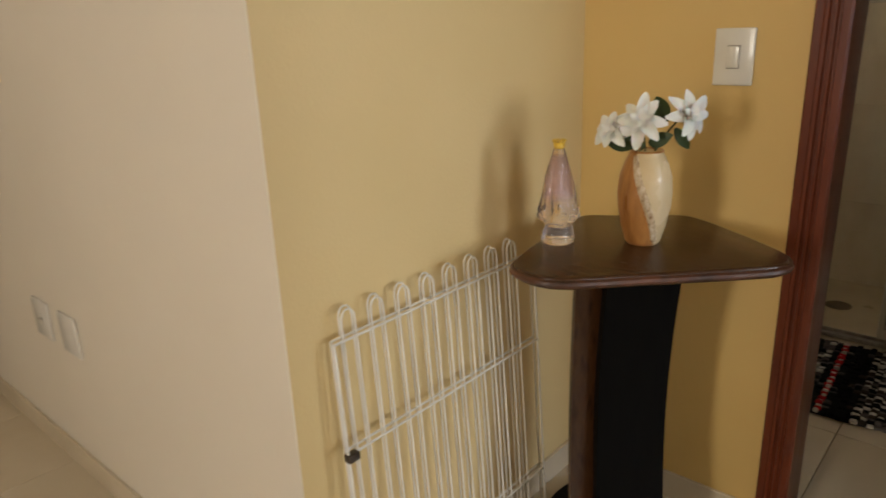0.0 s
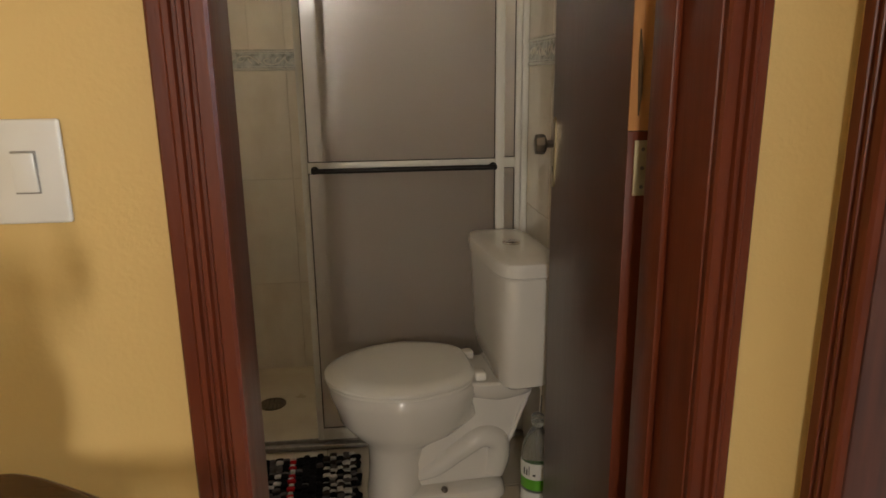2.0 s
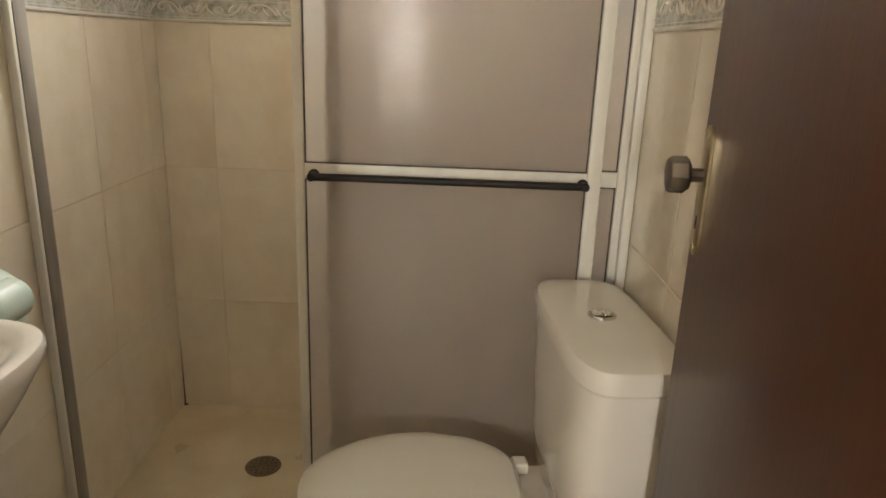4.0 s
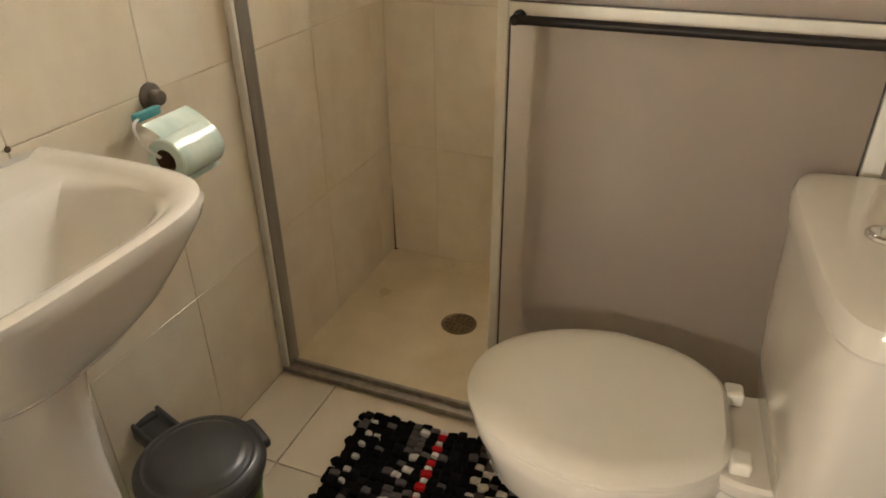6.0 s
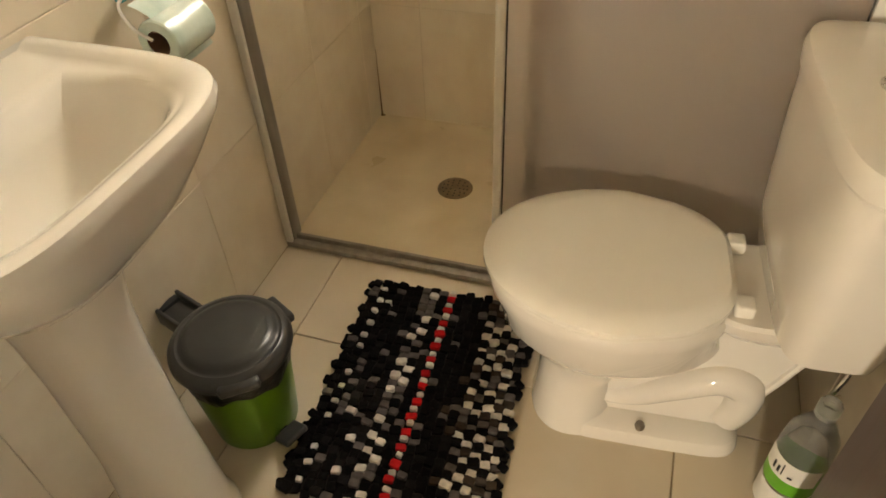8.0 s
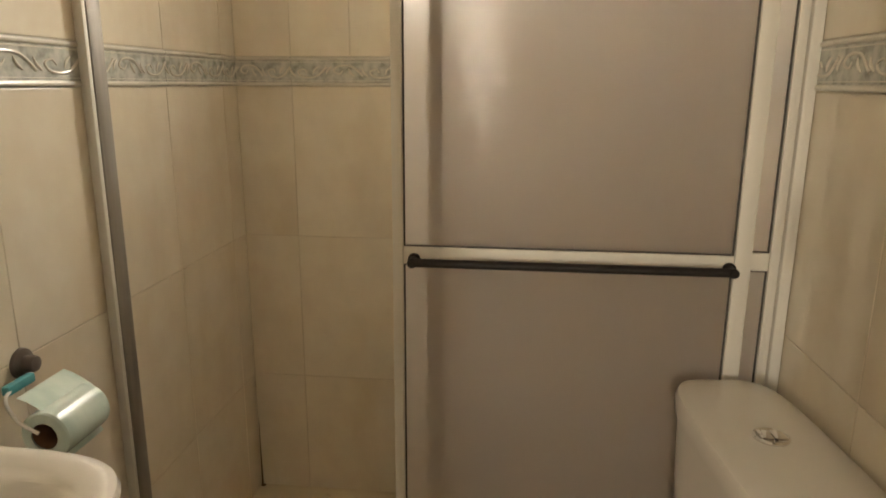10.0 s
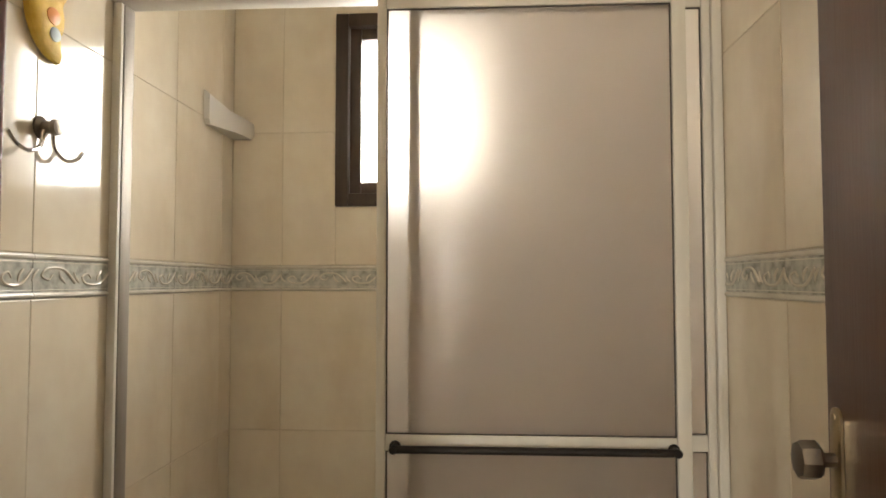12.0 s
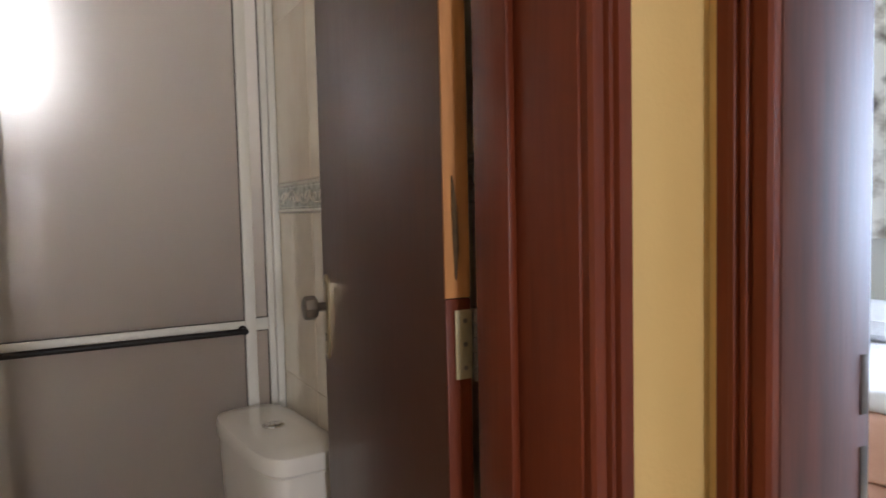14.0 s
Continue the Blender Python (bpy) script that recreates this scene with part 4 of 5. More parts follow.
# ---- cleaner bottle behind the toilet ----
bottle = thing("cleaner_bottle", "clear plastic cleaner bottle with a green and white label", "bottle", at=(0.768, 2.098, 0))
bottle.scale = (1.12, 1.12, 1.14)
under("body", lathe([(0.036, 0.0), (0.040, 0.006), (0.040, 0.055), (0.0385, 0.065), (0.040, 0.075), (0.040, 0.15), (0.036, 0.185), (0.022, 0.215), (0.0135, 0.228), (0.0135, 0.243)], 28), PLASTIC_CLEAR, bottle)
under("base_band", lathe([(0.0404, 0.008), (0.0404, 0.054), (0.0389, 0.064)], 40, caps=(False, False)), LABEL_WHITE, bottle, "milky white lower part")
under("label_sheet", lathe([(0.0406, 0.072), (0.0406, 0.118)], 40, caps=(False, False)), LABEL_GREEN, bottle, "bright green label")
bm = loft([[(0.0412 * math.cos(a), 0.0412 * math.sin(a), z) for z in (0.102, 0.146)] for a in (radians(170 + 12 * i) for i in range(12))], closed=False)
under("label_field", bm, LABEL_WHITE, bottle, "white field on the label")
bm = bmesh.new()
for i, (a, w, z0, z1) in enumerate(((204, 6, 0.112, 0.130), (216, 6, 0.112, 0.128), (227, 3, 0.112, 0.138), (242, 10, 0.113, 0.118))):
    loft([[(0.0416 * math.cos(radians(a + s)), 0.0416 * math.sin(radians(a + s)), z) for z in (z0, z1)] for s in (0, w / 2, w)], closed=False, bm=bm)
under("label_print", bm, RUBBER, bottle, "dark print on the label")
under("cap", lathe([(0.016, 0.236), (0.0165, 0.239), (0.0165, 0.258), (0.014, 0.262)], 24), PLASTIC_CLEAR, bottle, "clear screw cap")

# ---- toilet paper and its holder ----
holder = thing("paper_holder", "wire toilet paper holder on a suction knob", "paper holder")
holder.matrix_world = pose(LEFT, 2.250, 0.822)
bm = loft([[(x, r * math.cos(2 * math.pi * i / 24), r * math.sin(2 * math.pi * i / 24)) for i in range(24)] for r, x in ((0.025, 0.0005), (0.024, 0.006), (0.013, 0.010), (0.014, 0.024), (0.012, 0.028), (0.005, 0.030))])
under("knob", bm, KNOB_GREY, holder, "grey-brown plastic suction knob")
bm = loft([[(x, y, z) for y in (-0.085, -0.03, 0.025)] for x, z in ((0.055, -0.018), (0.070, -0.023), (0.085, -0.031), (0.104, -0.044))], closed=False)
under("flap", bm, PAPER_WRAP, holder, "shiny turquoise cover flap")
under("wire", tube(smooth_path([(0.022, 0.0, -0.012), (0.030, -0.060, -0.016), (0.040, -0.088, -0.024), (0.066, -0.100, -0.048), (0.094, -0.098, -0.066)], 6), 0.0028, 8), WHITE_PLASTIC, holder, "white coated wire")
under("tape", box(0.020, 0.034, -0.072, -0.012, -0.024, -0.008, 0.004), TEAL_TAPE, holder, "turquoise tape on the wire")
roll_ob = thing("toilet_paper_roll", "turquoise-wrapped toilet paper roll on the holder", "toilet paper")
roll_ob.matrix_world = pose(LEFT + 0.098, 2.243 - 0.086, 0.828 - 0.080)


def along(profile, k=36, bm=None, caps=(True, True)):
    return loft([[(r * math.cos(2 * math.pi * i / k), y, r * math.sin(2 * math.pi * i / k)) for i in range(k)] for r, y in profile], bm=bm, caps=caps)


bm = along([(0.021, 0.0), (0.036, 0.0), (0.0385, 0.003), (0.0385, 0.104), (0.036, 0.107), (0.021, 0.107)], caps=(False, False))
under("paper", bm, PAPER_WRAP, roll_ob)
under("core", along([(0.0208, 0.002), (0.0205, 0.099), (0.0185, 0.099), (0.0185, 0.002)], caps=(False, False)), PAPER_BROWN, roll_ob, "brown cardboard core")
bm = loft([[(0.0393 * math.cos(a), y, 0.0393 * math.sin(a)) for a in (radians(60 - 12 * i) for i in range(11))] + [(0.0393 * math.cos(radians(-60)) + 0.004, y, -0.0393 * math.sin(radians(60)) - 0.008)] for y in (0.006, 0.05, 0.104)], closed=False)
under("loose_sheet", bm, PAPER_WRAP, roll_ob, "loose end of the wrap")

# ---- shower fittings ----
soap = thing("soap_shelf", "white ceramic corner soap shelf", "soap shelf")
bm = bmesh.new()
k = 12
cx, cy, z0 = LEFT + 0.002, BACK - 0.002, 1.726
outer = [(0.0, -0.245), (0.024, -0.240), (0.070, -0.150), (0.085, -0.125), (0.100, -0.080), (0.106, -0.02), (0.104, 0.0)]
arc = [Vector((x * 0.62, y * 0.95, 0)) for x, y in outer]
tall = (0.098, 0.086, 0.056, 0.052, 0.050, 0.048, 0.047)
low = [(cx, cy, z0)] + [(cx + p.x * 0.88, cy + p.y * 0.94, z0) for p in arc]
mid = [(cx, cy, z0 + 0.014)] + [(cx + p.x, cy + p.y, z0 + 0.014) for p in arc]
top_ring = [(cx, cy, z0 + 0.045)] + [(cx + p.x, cy + p.y, z0 + h_) for p, h_ in zip(arc, tall)]
lip = [(cx, cy, z0 + 0.044)] + [(cx + p.x * 0.92, cy + p.y * 0.96, z0 + h_ - 0.002) for p, h_ in zip(arc, tall)]
well = [(cx, cy, z0 + 0.026)] + [(cx + p.x * 0.84, cy + p.y * 0.90, z0 + 0.026) for p in arc]
loft([low, mid, top_ring, lip, well], bm=bm)
part("tray", bm, CERAMIC, soap)

drain = thing("floor_drain", "round steel shower floor drain", "drain", at=(-0.085, 2.852, 0.0042))
under("ring", lathe([(0.052, 0.0), (0.052, 0.002), (0.047, 0.003), (0.045, 0.0015)], 32), DRAIN_METAL, drain)
bm = lathe([(0.0455, 0.0004), (0.0455, 0.0016), (0.01, 0.002)], 32)
under("grate", bm, DRAIN_METAL, drain)
bm = bmesh.new()
for r, n_ in ((0.014, 5), (0.026, 9), (0.037, 13)):
    for i in range(n_):
        a = 2 * math.pi * i / n_
        lathe([(0.0028, 0.0018), (0.0028, 0.0024)], 8, (r * math.cos(a), r * math.sin(a)), bm)
under("holes", bm, RUBBER, drain)

hook = thing("wall_hook", "chrome double wall hook", "hook")
hook.matrix_world = pose(LEFT, 2.263, 1.556)
bm = loft([[(x, r * math.cos(2 * math.pi * i / 20), r * math.sin(2 * math.pi * i / 20)) for i in range(20)] for r, x in ((0.020, 0.0005), (0.020, 0.004), (0.011, 0.008), (0.011, 0.024), (0.015, 0.027), (0.014, 0.035), (0.004, 0.038))])
under("knob", bm, STEEL, hook)
for side in (-1, 1):
    under("prong", tube(smooth_path([(x_, y_ * (1.0 if side > 0 else 1.45), z_) for x_, y_, z_ in [(0.018, side * 0.010, -0.008), (0.018, side * 0.016, -0.036), (0.022, side * 0.040, -0.052), (0.026, side * 0.068, -0.046), (0.028, side * 0.084, -0.030)]], 6), 0.0038, 10), CHROME, hook)

orn = thing("hanging_ornament", "yellow crescent ornament with orange and blue patches", "ornament")
orn.matrix_world = pose(LEFT + 0.001, 2.262, 1.757)
cres = [(0.050, 0.062), (0.030, 0.090), (-0.010, 0.098), (-0.046, 0.072), (-0.058, 0.020), (-0.046, -0.030), (-0.012, -0.066), (0.034, -0.078), (0.022, -0.050), (0.036, -0.024), (0.040, 0.006), (0.034, 0.030)]
pts = smooth_path([(y, z, 0) for y, z in cres], 4, True)
rings = []
for dx, f in ((0.001, 0.97), (0.004, 1.0), (0.012, 0.98), (0.018, 0.86), (0.021, 0.55)):
    rings.append([(dx, p.x * f, p.y * f + 0.004 * (1 - f)) for p in pts])
under("body", loft(rings), YELLOW_TOY, orn)
for (y, z, r), m, lab in (((-0.002, -0.002, 0.016), ORANGE, "orange patch"), ((0.004, -0.033, 0.013), PALE_BLUE, "pale blue patch")):
    bm = loft([[(x, y + rr * math.cos(2 * math.pi * k_ / 16) * 1.2, z + rr * math.sin(2 * math.pi * k_ / 16)) for k_ in range(16)] for x, rr in ((0.016, r), (0.0225, r * 0.95), (0.025, r * 0.5))])
    under("patch", bm, m, orn, lab)

# brown seep stain in the shower corner and along a few joints
stain = thing("joint_stain", "thin brown stain in the shower corner joint", "stain")
bm = tube([(LEFT + 0.004, BACK - 0.004, 0.004), (LEFT + 0.004, BACK - 0.004, 0.10), (LEFT + 0.0035, BACK - 0.0035, 0.24)], lambda t: 0.0026 * (1 - t) + 0.0005, 8)
bmesh.ops.create_icosphere(bm, subdivisions=2, radius=0.007, matrix=Matrix.LocRotScale((LEFT + 0.008, BACK - 0.008, 0.004), None, (1.2, 1, 0.5)))
part("seep", bm, RUST, stain)
for i, (y, z) in enumerate(((1.966, 0.828), (1.80, 0.828))):
    spot = thing("wall_plug", "small dark wall plug hole in the tile joint", "wall plug")
    bm = loft([[(LEFT + x, y + r * math.cos(2 * math.pi * j / 10), z + r * math.sin(2 * math.pi * j / 10)) for j in range(10)] for r, x in ((0.005, 0.0002), (0.0045, 0.002), (0.001, 0.0025))])
    part("plug", bm, DIRT_SHADE, spot)

# ---- hall: corner table ----
table = thing("corner_table", "dark varnished wooden corner table with a curved black leg", "table", at=(-0.10, 0.87, 0))
corners = [(-0.312, 1.010), (-0.250, 1.062), (-0.145, 1.135), (-0.075, 1.132), (0.098, 1.020), (0.146, 0.972), (0.153, 0.922), (0.110, 0.866), (-0.036, 0.722), (-0.116, 0.643), (-0.174, 0.622), (-0.230, 0.640), (-0.257, 0.688), (-0.292, 0.85)]
outline = [(p.x + 0.10, p.y - 0.87) for p in smooth_path([(x, y, 0) for x, y in corners], 5, True)]
under("top", prism(outline, 0.766, 0.790, 0.006), TABLE_WOOD, table)
edge_pts = [(x * 1.004, y * 1.004, 0.778 + 0.0012 * noise.noise((x * 30, y * 30, 1))) for x, y in outline]
under("edge", tube(edge_pts, 0.0075, 8, closed=True), TABLE_EDGE, table, "worn reddish edge")
# the leg: a concave black board facing the room, with a brown side board
ux, uy = Vector((0.70, 0.71, 0)), Vector((0.71, -0.70, 0))     # along the board, and towards the room


def board(half_w, off, thick, sag, z0, z1, shift=0.0, n=14):
    rings = []
    for i in range(n + 1):
        t = i / n
        z = z0 + (z1 - z0) * t
        bow = off - sag * math.sin(math.pi * t * 0.9)
        c = uy * bow + ux * shift
        ring = [c - ux * half_w, c + ux * half_w, c + ux * half_w - uy * thick, c - ux * half_w - uy * thick]
        rings.append([(p.x, p.y, z) for p in ring])
    bm = loft(rings)
    return bm


under("leg", board(0.073, 0.070, 0.028, 0.055, 0.022, 0.766, 0.0), BLACK_WOOD, table, "curved black front board")
under("back_board", board(0.104, -0.005, 0.02, 0.03, 0.022, 0.766, -0.012), TABLE_WOOD, table, "dark brown rear board")
foot = [(p.x, p.y) for p in smooth_path([-ux * 0.06 - uy * 0.30, ux * 0.06 - uy * 0.30, ux * 0.20 - uy * 0.12, ux * 0.18 + uy * 0.00, uy * 0.05, -ux * 0.18 + uy * 0.00, -ux * 0.20 - uy * 0.12], 6, True)]
under("foot", prism(foot, 0.0, 0.022, 0.004), BLACK_WOOD, table)

# ---- vase ----
vase = thing("vase", "cream and amber ceramic vase with a crumbled diagonal band", "vase", at=(-0.109, 0.906, 0.7902))
VP = [(0.030, 0.0), (0.034, 0.004), (0.043, 0.035), (0.0505, 0.075), (0.0525, 0.10), (0.0495, 0.135), (0.040, 0.163), (0.0325, 0.178), (0.0315, 0.183), (0.0285, 0.183), (0.029, 0.165), (0.033, 0.13)]


def vase_r(z):
    for (r0, z0), (r1, z1) in zip(VP[:8], VP[1:9]):
        if z0 <= z <= z1:
            t = (z - z0) / (z1 - z0)
            return r0 + (r1 - r0) * t
    return VP[8][0]


FACE = radians(-68)          # the side of the vase that faces the room


def band_angle(z):
    return FACE - 0.62 + 1.35 * (1 - z / 0.183) ** 0.9


K = 72
fine = [(vase_r(0.183 * i / 36), 0.183 * i / 36) for i in range(37)]
bm = lathe(fine, K)
bm.faces.ensure_lookup_table()
for f in bm.faces:
    c = f.calc_center_median()
    d = (math.atan2(c.y, c.x) - band_angle(max(0, min(0.183, c.z))) + math.pi) % (2 * math.pi) - math.pi
    f.material_index = 1 if -2.2 < d < 0 else 0
body = under("body", bm, [VASE_CREAM, VASE_BROWN], vase)
rings = []
for i in range(30):
    z = 0.010 + 0.168 * i / 29
    ring = []
    for j in range(7):
        u = (j / 6 - 0.5)
        a = band_angle(z) + u * 0.34
        rr = vase_r(z) + 0.0035 * (1 - (2 * u) ** 4) - 0.0006 + 0.0015 * noise.noise((a * 14, z * 160, 3))
        ring.append((rr * math.cos(a), rr * math.sin(a), z))
    rings.append(ring)
under("band", loft(rings, closed=False), VASE_BAND, vase, "rough crumbled shell band")
under("rim", lathe([(0.0315, 0.181), (0.0325, 0.184), (0.030, 0.1855), (0.0275, 0.184), (0.027, 0.165)], 40, caps=(False, False)), VASE_BROWN, vase)
# a dark disc closes the neck and stands for the shade within
under("shade_inside", lathe([(0.029, 0.160), (0.001, 0.158)], 32, caps=(False, True)), DIRT_SHADE, vase, "dark disc painted as the shade inside the vase")

# ---- flowers ----
R_ = Vector((0.905, 0.425, 0))
F_ = Vector((0.425, -0.905, 0))


def petal(length, width, curl, bm, m):
    rings = []
    for i in range(8):
        t = i / 7
        w = width * math.sin(math.pi * (0.08 + 0.90 * t ** 1.15)) ** 0.55
        y = length * t
        z = 0.010 + curl * t * t + 0.010 * math.sin(math.pi * t)
        ring = []
        for j in range(5):
            u = j / 4 - 0.5
            ring.append(m @ Vector((u * w, y, z - 0.18 * w * (1 - (2 * u) ** 2) + 0.0012 * math.sin(9 * t + 4 * u))))
        rings.append(ring)
    loft(rings, closed=False, bm=bm)


def flower(at, facing, size, seed):
    r = random.Random(seed)
    top = thing("artificial_flower", "white artificial lily with dark green leaves", "flower", "flowers in the vase")
    head = look(at, Vector(at) + Vector(facing)) @ pose(0, 0, 0, 180, 0, 0)
    for i in range(8):
        bm = bmesh.new()
        petal(size * r.uniform(0.9, 1.2), size * 0.50, size * r.uniform(-0.45, 0.02), bm, head @ pose(0, 0, 0.002 * (i % 2), r.uniform(4, 30), 0, 45 * i + r.uniform(-10, 10)))
        part("petal", bm, PETAL, top)
    for i in range(5):
        bm = bmesh.new()
        petal(size * r.uniform(0.6, 0.8), size * 0.34, size * r.uniform(-0.1, 0.15), bm, head @ pose(0, 0, 0.004, r.uniform(30, 48), 0, 72 * i + r.uniform(10, 40)))
        part("petal", bm, PETAL, top)
    bm = bmesh.new()
    for i in range(6):
        a = 2 * math.pi * i / 6
        tube([head @ Vector((0, 0, 0)), head @ Vector((0.005 * math.cos(a), 0.005 * math.sin(a), 0.016))], 0.0008, 5, bm)
    part("stamen", bm, CROWN, top)
    mouth = Vector((-0.109, 0.906, 0.7902 + 0.15))
    base = Vector(at) - Vector(facing).normalized() * 0.004
    way = smooth_path([mouth, mouth + (base - mouth) * 0.45 + Vector((0, 0, 0.012)), base], 6)
    part("stem", tube(way, 0.0019, 6), STEM, top)
    return top


def leaf(at, way, length, width, top, droop=0.3):
    m = look(at, Vector(at) + Vector(way)) @ pose(0, 0, 0, -90, 0, 0) @ pose(0, 0, 0, 0, 90, 0)
    rings = []
    for i in range(9):
        t = i / 8
        w = width * math.sin(math.pi * (0.04 + 0.94 * t)) ** 0.75
        rings.append([m @ Vector((u * w, length * t, droop * length * t * t * -1 + 0.20 * abs(u) * w)) for u in (-0.5, -0.25, 0, 0.25, 0.5)])
    part("leaf", loft(rings, closed=False), LEAF, top)


C0 = Vector((-0.109, 0.906, 0.975))


def spot_at(right, up, toward=0.0):
    return C0 + R_ * right + Vector((0, 0, up)) + F_ * toward


fl = [flower(spot_at(-0.058, 0.036, 0.014), F_ * 0.9 - R_ * 0.5 + Vector((0, 0, 0.35)), 0.044, 1),
      flower(spot_at(-0.012, 0.055, 0.022), F_ * 1.0 - R_ * 0.05 + Vector((0, 0, 0.30)), 0.047, 2),
      flower(spot_at(0.060, 0.063, 0.006), F_ * 0.8 + R_ * 0.6 + Vector((0, 0, 0.25)), 0.048, 3)]
leaf(spot_at(0.030, 0.050, 0.012), Vector((0, 0, 1)) - R_ * 0.35, 0.056, 0.034, fl[2])
leaf(spot_at(0.048, 0.042, 0.004), R_ * 0.55 - Vector((0, 0, 0.8)), 0.050, 0.022, fl[2])
leaf(spot_at(-0.020, 0.012, 0.02), -R_ * 0.8 + Vector((0, 0, 0.15)), 0.056, 0.036, fl[0])
leaf(spot_at(0.002, 0.014, 0.022), R_ * 0.6 + F_ * 0.4 + Vector((0, 0, 0.35)), 0.046, 0.028, fl[1])
leaf(spot_at(-0.005, 0.010, 0.024), -R_ * 0.3 + F_ * 0.6 + Vector((0, 0, 0.2)), 0.034, 0.024, fl[1])

# ---- glass figure bottle ----
gb = thing("glass_bottle", "clear pink-tinted glass bottle with a small yellow crown stopper", "bottle", at=(-0.247, 0.813, 0.7902))
bm = lathe([(0.0285, 0.0), (0.0325, 0.003), (0.032, 0.012), (0.028, 0.028), (0.0255, 0.036), (0.030, 0.044), (0.0395, 0.050), (0.0405, 0.057), (0.0375, 0.064), (0.0385, 0.070), (0.034, 0.082), (0.030, 0.106), (0.0255, 0.132), (0.020, 0.156), (0.0140, 0.178), (0.0105, 0.190)], 48)
for v in bm.verts:
    a, z = math.atan2(v.co.y, v.co.x), v.co.z
    fold = (0.05 if z < 0.04 else 0.09) * math.cos(8 * a + 20 * z) + 0.03 * math.cos(13 * a - 60 * z)
    fold *= 0 if z < 0.004 else min(1, (0.19 - z) / 0.06)
    v.co.x *= 1 + fold
    v.co.y *= 1 + fold
under("body", bm, MILKY_GLASS, gb)
bm = lathe([(0.027, 0.090), (0.023, 0.120), (0.018, 0.150), (0.011, 0.176)], 22, caps=(False, False))
under("veil", bm, PINK, gb, "pink tinted upper part")
bm = lathe([(0.0095, 0.1905), (0.0115, 0.194), (0.0105, 0.198), (0.012, 0.202), (0.009, 0.203)], 20)
for i in range(8):
    a = 2 * math.pi * i / 8
    bmesh.ops.create_icosphere(bm, subdivisions=1, radius=0.0032, matrix=Matrix.Translation((0.0115 * math.cos(a), 0.0115 * math.sin(a), 0.2055)))
under("crown", bm, CROWN, gb, "yellow crown stopper")

# ---- folded white wire gate leaning on the wall ----


def gate_panel(top, shift, n, y0, lean):
    """Upright loops on three crosswires."""
    zs = (0.030, 0.150, 0.497, 0.708)
    pitch = 0.0340
    y1 = y0 + pitch * (n - 1) + 0.02
    def at(y, z):
        return (HALL_LEFT + 0.012 + shift + lean * (0.75 - z), y, z)
    for z in zs:
        under("crosswire", tube([at(y0 - 0.022, z), at(y1 + 0.012, z)], 0.0024, 8), WIRE, top)
    ends = [(y0 - 0.022, 0.708), (y1 + 0.012, 0.708)]
    for y, z in ends:
        under("end_post", tube([at(y, 0.004), at(y, z)], 0.0026, 8), WIRE, top)
    for i in range(0, n - 1, 2):
        ya, yb = y0 + pitch * i, y0 + pitch * i + 0.030
        arch = [at((ya + yb) / 2 - 0.015 * math.cos(math.pi * t / 8), 0.742 + 0.020 * math.sin(math.pi * t / 8)) for t in range(9)]
        under("loop", tube([at(ya, 0.030), at(ya, 0.4)] + arch + [at(yb, 0.4), at(yb, 0.030)], 0.0019, 7), WIRE, top)


gate = thing("wire_gate", "folded white coated wire pet gate leaning on the wall", "gate")
gate_panel(gate, 0.010, 17, 0.353, 0.058)
gate_panel(gate, 0.026, 17, 0.346, 0.060)
bm = box(HALL_LEFT + 0.045, HALL_LEFT + 0.062, 0.319, 0.345, 0.484, 0.500, 0.003)
under("latch", bm, DARK_METAL, gate, "small dark latch")

# ---- switch and outlets ----
sw = thing("light_switch", "white plastic light switch on the yellow wall", "light switch", at=(-0.060, HALL_Y, 1.132))
under("plate", box(-0.041, 0.041, -0.0085, -0.0005, -0.0585, 0.0585, 0.003, segments=3), WHITE_PLASTIC, sw)
# a grey plate in place of the recess's shadow line
under("rocker_gap_shade", box(-0.0135, 0.0135, -0.0100, -0.0086, -0.024, 0.024, 0.0006), ROCKER_SHADE, sw, "grey plate painted as the shade round the rocker")
bm = box(-0.0125, 0.0122, -0.0135, -0.0102, -0.0215, 0.0225, 0.001)
bm.transform(pose(0, 0, 0, 3, 0, 0))
under("rocker", bm, WHITE_PLASTIC, sw)
for x in (-1.60, -1.41):
    out_ = thing("power_outlet", "white plastic power outlet on the pale wall", "power outlet", "outlets on the pale wall", at=(x, CORNER_Y, 0.468))
    under("plate", box(-0.056, 0.056, -0.0085, -0.0005, -0.0575, 0.0575, 0.003), WHITE_PLASTIC, out_)
    if x < -1.5:
        bm = lathe([(0.018, 0.0), (0.018, 0.0018), (0.015, 0.0018)], 20)
        bm.transform(pose(0, -0.0086, 0, 90, 0, 0))
        under("socket", bm, WHITE_PLASTIC, out_)
        bm = bmesh.new()
        for dx in (-0.007, 0, 0.007):
            bmesh.ops.create_icosphere(bm, subdivisions=1, radius=0.0028, matrix=Matrix.Translation((dx, -0.0106, 0.003 if dx == 0 else 0)))
        under("socket_hole", bm, RUBBER, out_)

